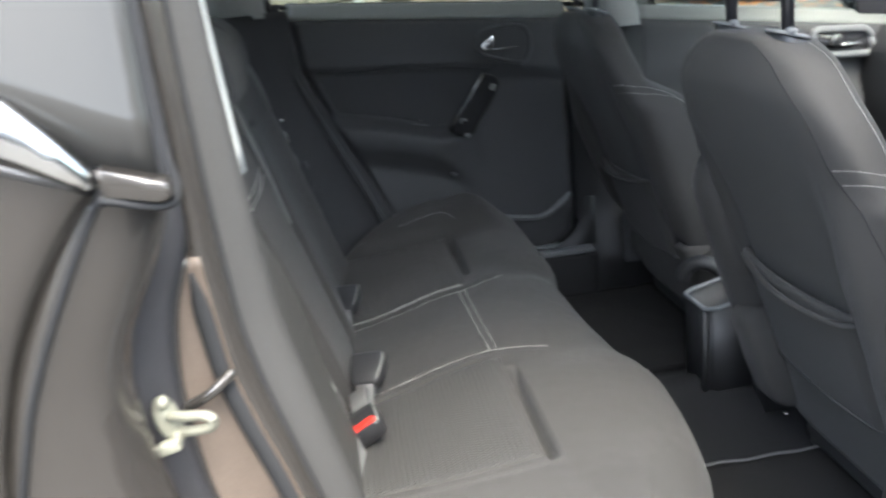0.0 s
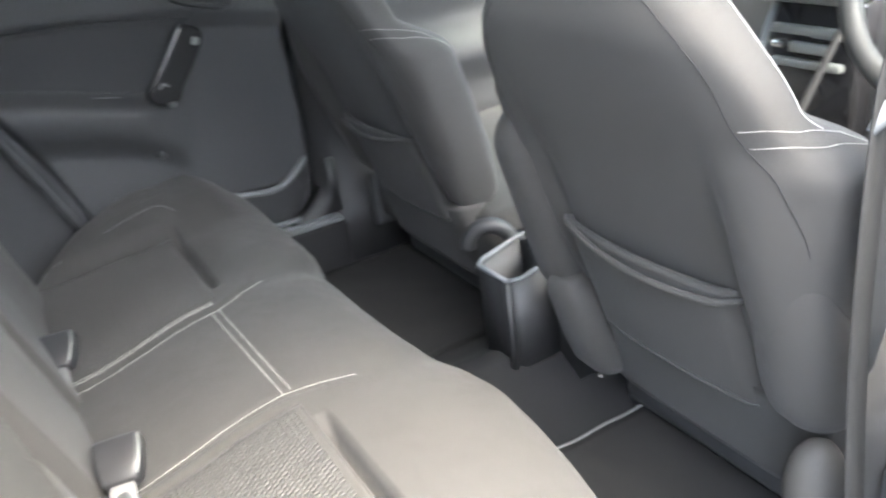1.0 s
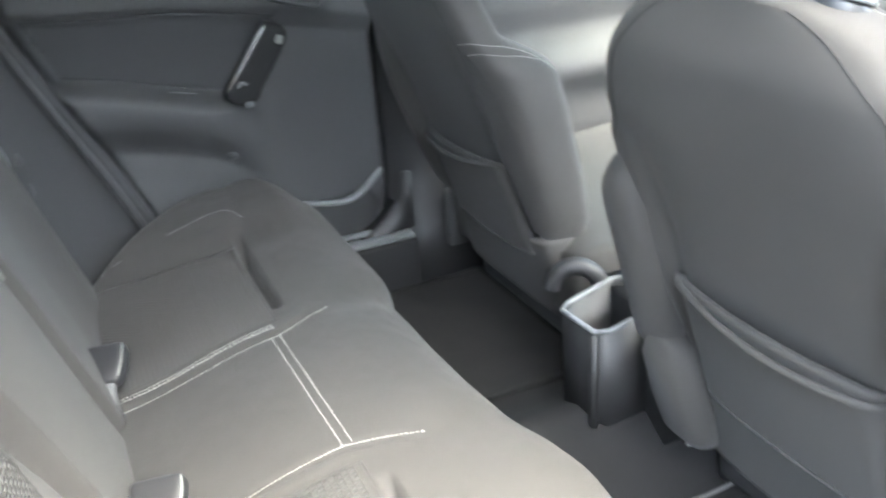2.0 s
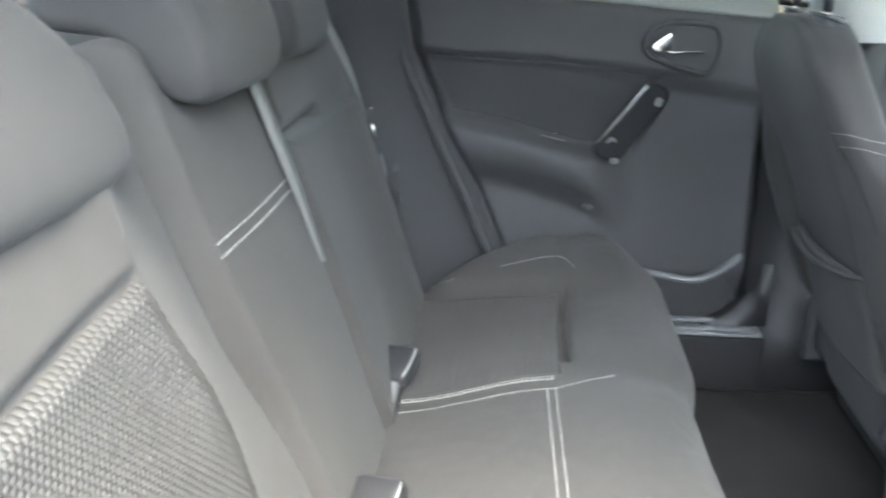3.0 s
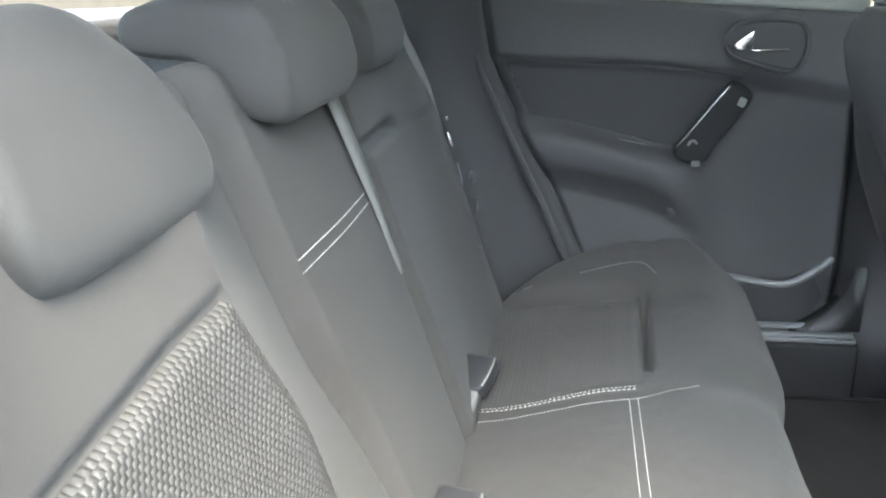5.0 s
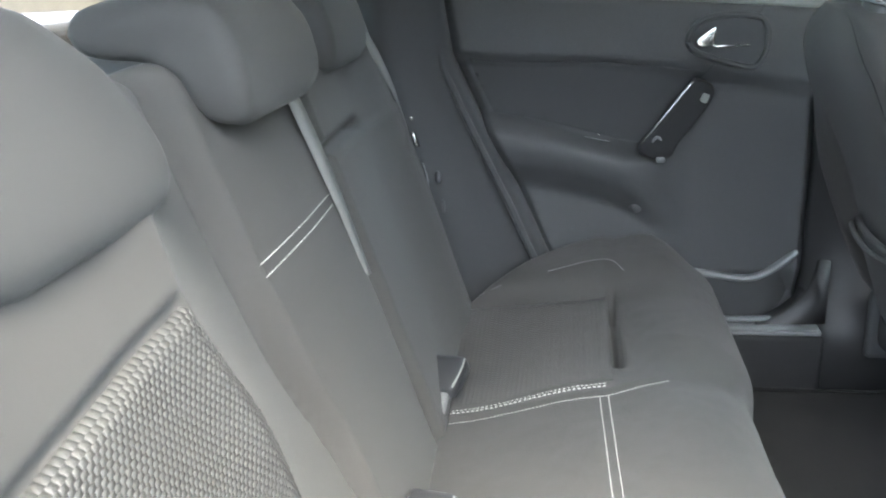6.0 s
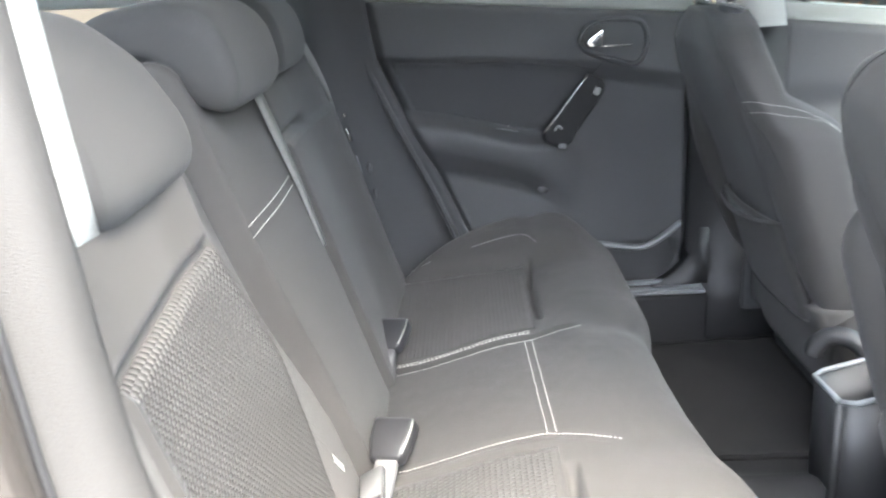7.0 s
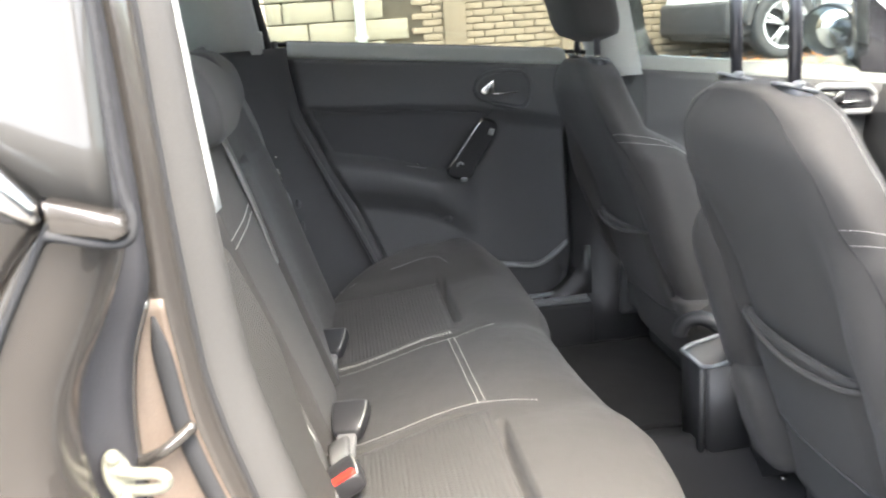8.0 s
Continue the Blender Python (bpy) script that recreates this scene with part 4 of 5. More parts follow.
far_belt = thing("far_belt", (-0.33, 0.50, 0.62), "grey seat belt with bright tongue hanging beside the far backrest", "seat belt")
fb = smooth_path([(-0.41, 0.40, 1.10), (-0.352, 0.415, 1.01), (-0.326, 0.455, 0.935), (-0.316, 0.492, 0.87), (-0.305, 0.515, 0.80)], 40)
part("webbing", mesh("webbing", *ribbon(fb, [Vector((0.016 - 0.014 * min(1, i / 24), 0.026 - 0.021 * min(1, i / 24), 0.004)) for i in range(40)], 0.0018)), WEBBING, far_belt)
part("tongue", mesh("tongue", *plate(rounded(0.008, 0.026, 0.003), (-0.294, 0.483, 0.838), (0.5, 0.86, 0), (-0.28, 0.1, 0.95), -0.004, 0.0)), CHROME, far_belt, "bright metal belt tongue")
part("tongue_stop", mesh("tongue_stop", *ball((-0.300, 0.482, 0.872), 0.003, 0.003, 0.004, 8, 6)), CHROME, far_belt)
loopp = smooth_path([(-0.285, 0.478, 0.80), (-0.278, 0.476, 0.77), (-0.280, 0.470, 0.735), (-0.288, 0.462, 0.715)], 16)
part("cable_loop", mesh("cable_loop", *tube(loopp, 0.0012, 6)), SATIN_GREY, far_belt)
latch = thing("backrest_latch", (-0.27, 0.52, 0.73), "black plastic backrest latch beside the far seat", "latch")
part("cover", mesh("cover", *ball((-0.268, 0.520, 0.765), 0.006, 0.005, 0.011, 10, 8)), DOOR_PLASTIC, latch)
part("lever", mesh("lever", *ball((-0.262, 0.520, 0.715), 0.004, 0.004, 0.012, 10, 8)), DOOR_PLASTIC, latch)


# ---- front seats ----
SEAT_W = curve_of([0.48, 0.53, 0.56, 0.60, 0.68, 0.80, 0.865, 0.885, 0.905, 0.925, 0.944, 0.976, 1.004, 1.016, 1.023, 1.029], [0.13, 0.148, 0.168, 0.188, 0.214, 0.232, 0.236, 0.214, 0.198, 0.192, 0.183, 0.161, 0.135, 0.110, 0.082, 0.050])


def seat_ring(cy, z, th, lift=0.0):
    """A point of a front backrest's outline at height z; th = pi/2 looks to the rear, pi to the near side."""
    w = SEAT_W(z)
    depth = 0.132 - 0.046 * step(0.872, 0.915, z) - 0.010 * step(0.96, 1.02, z) - 0.03 * step(0.60, 0.53, z)
    c, s = math.cos(th), math.sin(th)
    n = 0.74 - 0.12 * step(0.86, 0.91, z)
    a = (w + lift) * math.copysign(abs(c) ** n, c)
    b = depth / 2 - (depth / 2 + lift) * math.copysign(abs(s) ** n, s)
    xr = 0.594 - 0.34 * z
    xr += 0.02 * step(0.96, 1.035, z) + 0.02 * step(0.60, 0.53, z)
    aa = abs(a)
    if s > 0:
        edge = 0.134 if a * cy > 0 else 0.156
        low = 1 - step(0.76, 0.93, z)
        b += (0.016 * (1 - step(edge - 0.022, edge + 0.010, aa)) + 0.010 * hump(aa, edge - 0.006, 0.010)) * low + 0.006 * (1 - step(0.0, 0.15, aa))
        if a * cy > 0:
            b -= 0.020 * hump(aa, 0.176, 0.040) * step(0.92, 0.76, z)
    else:
        b += 0.022 * step(0.10, 0.19, aa) * step(0.5, 0.6, z) * (1 - step(0.85, 0.90, z))
    return Vector((xr + b, cy + a, z))


def front_seat(cy, side, label, posts_high):
    """side: -1 where the seat's outer flank is on the open-door side."""
    seat = thing("front_seat", (0.55, cy, 0.32), label, "car seat", group="front seats")
    zs = list(np.linspace(0.485, 1.029, 82).tolist())
    rings = [[seat_ring(cy, z, 2 * math.pi * i / 88) for i in range(88)] for z in zs]
    back = part("backrest", mesh("backrest", *loft(rings)), SMOOTH_CLOTH, seat)
    low = lambda z, i: Vector((0.594 - 0.34 * z + 0.012 + (0.05 - 0.05 * math.copysign(abs(math.sin(i)) ** 0.5, math.sin(i))), cy + 0.175 * math.copysign(abs(math.cos(i)) ** 0.5, math.cos(i)) * (1.0 + 0.15 * step(0.50, 0.42, z)), z))
    part("lower_back", mesh("lower_back", *loft([[low(z, 2 * math.pi * i / 40) for i in range(40)] for z in np.linspace(0.420, 0.575, 14).tolist()])), SMOOTH_CLOTH, seat)
    # Map pocket with an elastic upper hem.
    def pk(off):
        def f(u, v):
            a = (-0.128 if side < 0 else -0.146) + 0.274 * u
            z = 0.545 + 0.164 * v
            bulge = 0.010 * math.sin(math.pi * u) * (0.4 + 0.6 * v) - 0.014 * (1 - max(0.0, math.sin(math.pi * u)) ** 0.25) - 0.022 * step(0.10, 0.0, u if side < 0 else 1 - u)
            return (0.594 - 0.34 * z + 0.010 - bulge - off, cy + a, z)
        return f
    pocket_ob = part("map_pocket", mesh("map_pocket", *grid(30, 20, pk(0.003), back=pk(-0.006))), SMOOTH_CLOTH, seat)
    hem = [Vector(pk(0.005)(u, 1.0)) + Vector((0, 0, -0.012 * math.sin(math.pi * u) - 0.010 * (1 - u if side < 0 else u))) for u in np.linspace(0, 1, 24).tolist()]
    part("elastic_hem", mesh("elastic_hem", *tube(hem, 0.0042, 8)), SMOOTH_CLOTH, pocket_ob)
    foot = [Vector(pk(0.003)(u, 0.0)) for u in np.linspace(0, 1, 16).tolist()]
    part("lower_seam", mesh("lower_seam", *tube(foot, 0.003, 6)), HEADREST_CLOTH, pocket_ob)
    for g in (-1, 1):
        outer_side = (g > 0) == (side < 0)
        th_rear = math.pi / 2 + g * 0.84
        th_tip = math.pi / 2 + g * (1.66 if outer_side else 2.0)
        for drop_ in (0.0, 0.014) if outer_side or side > 0 else ():
            def row(s, d=drop_):
                k, q = min(1.0, s / 0.62), max(0.0, (s - 0.62) / 0.38)
                th = math.pi / 2 + g * (0.89 + 0.95 * k + 0.08 * q)
                z = 0.903 + 0.008 * math.sin(math.pi * k) - 0.012 * k - 0.023 * q ** 1.2 - d * (1 - 0.6 * q)
                p = seat_ring(cy, z, th, 0.0020)
                return p, seat_ring(cy, z, th, 0.05) - p
            tagged(part("stitching", mesh("stitching", *stitches(row, 52, 0.0032, 0.00030, 0.75), smooth=False), THREAD, back, "pale stitching"), kind="stuff")
        if outer_side:
            edge = lambda s, lift=0.0018: seat_ring(cy, 0.897 + 0.126 * s, math.pi / 2 + g * 1.72, lift)
            row = lambda s: (edge(s), edge(s, 0.05) - edge(s))
            tagged(part("stitching", mesh("stitching", *stitches(row, 56, 0.0026, 0.00042, 0.75), smooth=False), THREAD, back, "pale stitching"), kind="stuff")
        seamp = [seat_ring(cy, z, th_rear - g * 0.30 * step(0.95, 1.03, z) + g * 0.25 * step(0.90, 0.78, z), 0.0004) for z in np.linspace(0.79, 1.022, 40).tolist()]
        part("seam", mesh("seam", *tube(seamp, 0.00045, 6)), MATT_BLACK, back)
        dip = -0.003 if posts_high and g < 0 else 0.0
        ppath = [(0.308, cy + g * 0.064, 1.005), (0.305, cy + g * 0.064, 1.10), (0.297, cy + g * 0.064, 1.21 if posts_high else 1.09)]
        hole = [(0.308 + 0.020 * math.cos(a), cy + g * 0.064 + 0.026 * math.sin(a)) for a in [2 * math.pi * i / 20 for i in range(20)]]
        part("post_collar", mesh("post_collar", *loft([[(x + (0.308 - x) * q, y + (cy + g * 0.064 - y) * q, zz + dip - 0.30 * (x - 0.308)) for x, y in hole] for q, zz in ((0.0, 1.006), (0.0, 1.026), (0.18, 1.031), (0.45, 1.031))])), BUCKLE_BLACK, back, "black plastic post collar")
        part("post", mesh("post", *tube(ppath, 0.0068, 10)), DARK_STEEL, back, "dark steel headrest post")
        rim_z = lambda x: 1.0305 + dip - 0.30 * (x - 0.308)
        part("collar_ring", mesh("collar_ring", *tube([(x, y, rim_z(x)) for x, y in hole + hole[:1]], 0.0022, 6)), SATIN_GREY, back, "satin grey collar rim")
        part("release_button", mesh("release_button", *ball((0.300, cy + g * 0.064 - 0.020, 1.036 + dip), 0.006, 0.008, 0.004, 10, 6)), CHROME if not posts_high else SATIN_GREY, back)
    # Inner bolster that overlaps the back panel and ends in a rounded tip.
    bz_ = np.linspace(0.0, 1.0, 20).tolist()
    bol = [Vector((0.594 - 0.34 * z + 0.024, cy - side * (0.196 + 0.026 * k), z)) for k, z in [(k, 0.84 - 0.275 * k) for k in bz_]]
    if side < 0:
        part("side_bolster", mesh("side_bolster", *tube(bol, [0.038 * (1 - 0.75 * (1 - min(1.0, 5 * k)) ** 2) * (1 - 0.7 * max(0.0, (k - 0.86) / 0.14) ** 2) for k in bz_], 16, 0.8, up=(1, 0, 0))), SMOOTH_CLOTH, seat)
    if side < 0:
        outer_bol = [Vector((0.594 - 0.34 * z + 0.037, cy + side * (0.160 + 0.022 * min(1.0, 2.5 * k) - 0.018 * k), z)) for k, z in [(k, 0.890 - 0.338 * k) for k in bz_]]
        part("side_bolster", mesh("side_bolster", *tube(outer_bol, [0.052 * (0.15 + 0.85 * step(-0.2, 0.72, k)) * (1 - 0.70 * max(0.0, (k - 0.84) / 0.16) ** 2.5) for k in bz_], 24, 0.80, up=(1, 0, 0))), SMOOTH_CLOTH, seat)
    if side < 0:
        part("hinge_cover", mesh("hinge_cover", *loft([[(0.452 - 0.34 * (z - 0.5) + 0.050 * k * math.copysign(abs(math.cos(a)) ** 0.6, math.cos(a)), cy + 0.190 + 0.042 * k * math.copysign(abs(math.sin(a)) ** 0.6, math.sin(a)), z) for a in [2 * math.pi * q / 24 for q in range(24)]] for z, k in ((0.425, 0.45), (0.432, 0.75), (0.450, 0.95), (0.50, 1.0), (0.57, 0.95), (0.60, 0.7))])), SMOOTH_CLOTH, seat)
    zb = 1.195 if posts_high else 1.062
    hb = []
    for i in range(15):
        t = -1 + 2 * i / 14
        k = 0.35 + 0.65 * max(0.0, 1 - abs(t) ** 4) ** (1 / 3)
        hb.append([(0.290 - 0.02 * t + 0.052 * k * math.copysign(abs(math.cos(a)) ** 0.7, math.cos(a)), cy + 0.118 * (k if t < 0 else k * (1 - 0.12 * t)) * math.copysign(abs(math.sin(a)) ** 0.7, math.sin(a)), zb + 0.085 * (1 + t)) for a in [2 * math.pi * q / 28 for q in range(28)]])
    part("headrest", mesh("headrest", *loft(hb)), HEADREST_CLOTH, seat, "grey-black headrest pad")
    # Seat cushion, its flanks and the recliner cover.
    cu = []
    for i in range(22):
        x = 0.46 + 0.52 * i / 21
        k = 1 - abs(2 * i / 21 - 1) ** 6
        zt = 0.585 + 0.045 * (i / 21) - 0.03 * (1 - k)
        cu.append([(x, cy + 0.255 * math.copysign(abs(math.cos(a)) ** 0.45, math.cos(a)) * (0.85 + 0.15 * k), 0.50 + (zt - 0.50 + 0.025 * step(0.6, 1.0, abs(math.cos(a)))) * math.copysign(abs(math.sin(a)) ** 0.5, math.sin(a)) * (1 if math.sin(a) > 0 else 1.1)) for a in [2 * math.pi * q / 36 for q in range(36)]])
    part("seat_cushion", mesh("seat_cushion", *loft(cu)), SMOOTH_CLOTH, seat)
    part("rail_bolt", mesh("rail_bolt", *ball((0.496, cy - side * 0.245, 0.364), 0.005, 0.005, 0.005, 10, 6)), CHROME, seat)
    part("seat_base", mesh("seat_base", *box(0.50, 0.95, cy - 0.20, cy + 0.20, 0.345, 0.43, 0.02)), DOOR_PLASTIC, seat)
    for g in (-1, 1):
        part("rail", mesh("rail", *box(0.52, 0.95, cy + g * 0.19 - 0.018, cy + g * 0.19 + 0.018, 0.318, 0.350, 0.004)), DARK_STEEL, seat)
        if g != side or side > 0:
            continue
        part("recliner_cover", mesh("recliner_cover", *ball((0.396, cy + g * 0.202, 0.510), 0.034, 0.030, 0.060, 20, 12)), SEAL_RUBBER, seat, "grey plastic recliner cover")
    part("side_panel", mesh("side_panel", *box(0.45, 0.95, cy + side * 0.245 - 0.012, cy + side * 0.245 + 0.012, 0.40, 0.53, 0.010)), DOOR_PLASTIC, seat)
    return seat


front_seat(-0.348, -1, "charcoal cloth driver seat with pale stitched shoulders and map pocket", True)
passenger = front_seat(0.368, 1, "charcoal cloth passenger seat with pale stitched shoulders", False)
passenger.matrix_basis = Matrix.Translation((0.567, 0.368, 0.32))

# ---- centre console ----
console = thing("centre_console", (0.60, 0.0, 0.34), "black plastic centre console with an open rear bin", "console")
# The open bin: walls with an angular grey rim.
rim = [(0.388, -0.029), (0.384, 0.047), (0.400, 0.056), (0.475, 0.058), (0.490, 0.050), (0.490, -0.034), (0.475, -0.041), (0.404, -0.041)]
rim3 = [Vector((x, y, 0.542 + 0.22 * (x - 0.384))) for x, y in rim]
outer = lambda k, z0: [Vector((0.437 + (x - 0.437) * k, y * k, z0 if z0 < 0.5 else z0 + 0.22 * (x - 0.384))) for x, y in rim]
part("bin", mesh("bin", *loft([outer(0.94, 0.36), outer(1.0, 0.54), outer(0.88, 0.54), outer(0.84, 0.48), outer(0.78, 0.375)])), CONSOLE, console)
part("bin_rim", mesh("bin_rim", *tube(rim3 + rim3[:1], 0.0038, 8)), SATIN_GREY, console, "satin grey bin rim")
part("body", mesh("body", *loft([[(0.47, -0.085, z), (0.47, 0.085, z), (1.15, 0.10, z), (1.15, -0.10, z)] for z in (0.34, 0.50, 0.545, 0.556)])), CONSOLE, console)
arcp = [Vector((0.436, 0.088, 0.545)) + 0.036 * (math.cos(a) * Vector((0.85, -0.53, 0)) + math.sin(a) * Vector((0, 0, 1))) for a in [math.pi * i / 24 for i in range(25)]]
part("cup_arch", mesh("cup_arch", *tube(arcp, 0.0135, 12, up=(0.53, 0.85, 0))), CONSOLE, console, "black curved cup holder arch")
part("bin_corner", mesh("bin_corner", *tube([(0.388, -0.029, 0.36), (0.387, -0.029, 0.54)], 0.007, 8, up=(0, 1, 0))), CONSOLE, console)
lever = thing("gear_lever", (0.80, -0.03, 0.56), "gear lever with a pale metal knob", "gear lever")
part("shaft", mesh("shaft", *tube([(0.86, -0.075, 0.555), (0.84, -0.09, 0.62), (0.81, -0.108, 0.745)], [0.04, 0.024, 0.009], 12)), DOOR_PLASTIC, lever, "black gaiter")
part("knob", mesh("knob", *ball((0.803, -0.113, 0.764), 0.024, 0.024, 0.027, 18, 12)), CHROME, lever, "bright metal knob")

# ---- dashboard and steering wheel ----
dash = thing("dashboard", (1.25, 0.0, 0.50), "black dashboard with a pale top and bright centre trims", "dashboard")
part("body", mesh("body", *loft([[(x, -0.66, z), (x, 0.66, z), (1.52, 0.66, z + 0.02), (1.52, -0.66, z + 0.02)] for x, z in ((1.12, 0.45), (1.10, 0.60), (1.10, 0.72), (1.11, 0.84), (1.15, 0.90), (1.25, 0.93))])), DOOR_PLASTIC, dash)
part("control_panel", mesh("control_panel", *box(1.060, 1.15, -0.110, 0.070, 0.50, 0.835, 0.012)), GLOSS_BLACK, dash)
part("screen_hood", mesh("screen_hood", *box(1.000, 1.10, -0.125, 0.082, 0.832, 0.915, 0.022)), CAPPING, dash, "pale grey screen surround")
for zz, hh, ya, yb, mm in ((0.780, 0.015, -0.090, 0.058, CAPPING), (0.775, 0.010, -0.105, -0.025, SATIN_GREY), (0.752, 0.012, 0.030, 0.056, CHROME), (0.750, 0.017, -0.060, 0.018, CAPPING), (0.722, 0.014, -0.085, 0.055, CAPPING)):
    part("trim_bar", mesh("trim_bar", *box(1.044, 1.062, ya, yb, zz - hh / 2, zz + hh / 2, 0.003)), mm, dash)
for sgn in (-1, 1):
    part("side_trim", mesh("side_trim", *tube([(1.052, -0.020 + sgn * 0.072, 0.822), (1.000, -0.022 + sgn * 0.066, 0.742), (0.955, -0.025 + sgn * 0.060, 0.675), (0.90, -0.03 + sgn * 0.055, 0.61)], 0.0075, 8, 0.6)), SATIN_GREY if sgn > 0 else MATT_BLACK, dash)
wheel = thing("steering_wheel", (0.90, -0.40, 0.80), "grey leather steering wheel ahead of the driver seat", "steering wheel")
wc, wu, wv_ = Vector((0.845, -0.415, 0.950)), Vector((0, 1, 0)), Vector((0.42, 0, 0.907))
part("rim", mesh("rim", *tube([wc + 0.178 * (math.cos(a) * wu + math.sin(a) * wv_) for a in [2 * math.pi * i / 48 for i in range(49)]], 0.0155, 12, up=tuple(wu.cross(wv_)))), WHEEL_LEATHER, wheel, "grey leather rim")
part("hub", mesh("hub", *ball(wc + Vector((0.02, 0, -0.01)), 0.05, 0.075, 0.06)), DOOR_PLASTIC, wheel)
for ang in (0, math.pi, -math.pi / 2):
    part("spoke", mesh("spoke", *tube([wc + 0.05 * (math.cos(ang) * wu + math.sin(ang) * wv_), wc + 0.172 * (math.cos(ang) * wu + math.sin(ang) * wv_)], 0.013, 8)), SATIN_GREY, wheel)
part("column", mesh("column", *tube([wc + Vector((0.03, 0, -0.02)), (1.12, -0.40, 0.80)], 0.045, 12)), DOOR_PLASTIC, wheel)
part("stalk", mesh("stalk", *tube([(0.93, -0.44, 0.90), (0.90, -0.56, 0.925), (0.89, -0.59, 0.93)], [0.008, 0.009, 0.006], 8)), GLOSS_BLACK, wheel)

# ---- driver belt ----
dbelt = thing("driver_belt", (0.33, -0.655, 0.36), "grey webbing driver seat belt hanging at the door pillar", "seat belt")
db = smooth_path([(0.388, -0.640, 1.25), (0.366, -0.604, 1.00), (0.359, -0.598, 0.89), (0.366, -0.600, 0.67), (0.388, -0.610, 0.40)], 30)
part("webbing", mesh("webbing", *ribbon(db, (0.040, 0.010, 0.0), 0.0016)), DARK_WEBBING, dbelt)
part("tongue", mesh("tongue", *tube([(0.344, -0.600, 0.908), (0.358, -0.604, 0.922), (0.378, -0.607, 0.930)], [0.004, 0.008, 0.006], 10)), SATIN_GREY, dbelt, "grey belt tongue")

# ---- floor mats ----
for y0, y1, lab in ((-0.60, -0.172, "dark carpet mat with grey piped edge behind the driver seat"), (0.172, 0.60, "dark carpet mat behind the passenger seat")):
    mat_ob = thing("floor_mat", (0.36, (y0 + y1) / 2, 0.33), lab, "floor mat", group="floor mats")
    mf = lambda o, y0=y0, y1=y1: (lambda u, v: (0.17 + 0.365 * u, y0 + (y1 - y0) * v, 0.336 + o + 0.003 * noise.noise((9 * u, 7 * v, y0))))
    part("carpet", mesh("carpet", *grid(30, 30, mf(0), back=mf(-0.010))), MAT_CARPET, mat_ob)
    rimp = [mf(0.002)(u, v) for u, v in [(i / 20, 0) for i in range(21)] + [(1, i / 20) for i in range(21)] + [(1 - i / 20, 1) for i in range(21)] + [(0, 1 - i / 20) for i in range(21)]]
    part("piping", mesh("piping", *tube(rimp, 0.0024, 6)), PIPING if y0 < 0 else MAT_CARPET, mat_ob)
# ---- door opening behind the open rear door, and the car's flank ----
ZS = np.linspace(1.40, 0.46, 90).tolist()
LEAN_IN = lambda z: 0.10 * max(0.0, z - 1.14)
A = curve_of([1.40, 1.14, 1.07, 1.0, 0.95, 0.886, 0.825, 0.774, 0.713, 0.60, 0.46], [-0.285, -0.258, -0.254, -0.249, -0.246, -0.239, -0.225, -0.212, -0.197, -0.16, -0.09])
B = curve_of([1.40, 1.14, 1.08, 1.0, 0.957, 0.90, 0.85, 0.80, 0.743, 0.60, 0.46], [-0.30, -0.274, -0.274, -0.272, -0.270, -0.267, -0.257, -0.244, -0.229, -0.19, -0.12])
R = curve_of([1.40, 1.14, 1.03, 0.965, 0.924, 0.871, 0.826, 0.80, 0.743, 0.60, 0.46], [-0.305, -0.282, -0.280, -0.280, -0.277, -0.272, -0.260, -0.251, -0.235, -0.20, -0.13])
P = curve_of([1.40, 1.14, 1.03, 0.975, 0.936, 0.898, 0.861, 0.80, 0.70, 0.60, 0.46], [-0.306, -0.283, -0.281, -0.282, -0.299, -0.306, -0.308, -0.304, -0.285, -0.25, -0.17])
D = curve_of([1.40, 1.14, 1.083, 1.044, 1.012, 0.971, 0.939, 0.904, 0.858, 0.80, 0.70, 0.60, 0.46], [-0.310, -0.284, -0.283, -0.280, -0.278, -0.297, -0.316, -0.323, -0.319, -0.308, -0.288, -0.25, -0.17])
EDGE = curve_of([1.06, 1.045, 1.03, 0.995, 0.955, 0.917, 0.86, 0.80, 0.70, 0.60, 0.46], [-0.287, -0.293, -0.304, -0.326, -0.348, -0.366, -0.385, -0.395, -0.398, -0.38, -0.31])


def between(c1, y1, c2, y2, bulge=(0, 0), zs=ZS, n=9):
    """A strip between two edges of the opening, arched by bulge (x, y)."""
    def f(u, v):
        z = zs[min(len(zs) - 1, round(v * (len(zs) - 1)))]
        k = math.sin(math.pi * u)
        return (c1(z) + (c2(z) - c1(z)) * u + bulge[0] * k, y1 + (y2 - y1) * u + bulge[1] * k + LEAN_IN(z), z)
    return grid(n, len(zs), f, back=lambda u, v: (f(u, v)[0] - 0.02, f(u, v)[1] + 0.004, f(u, v)[2]))


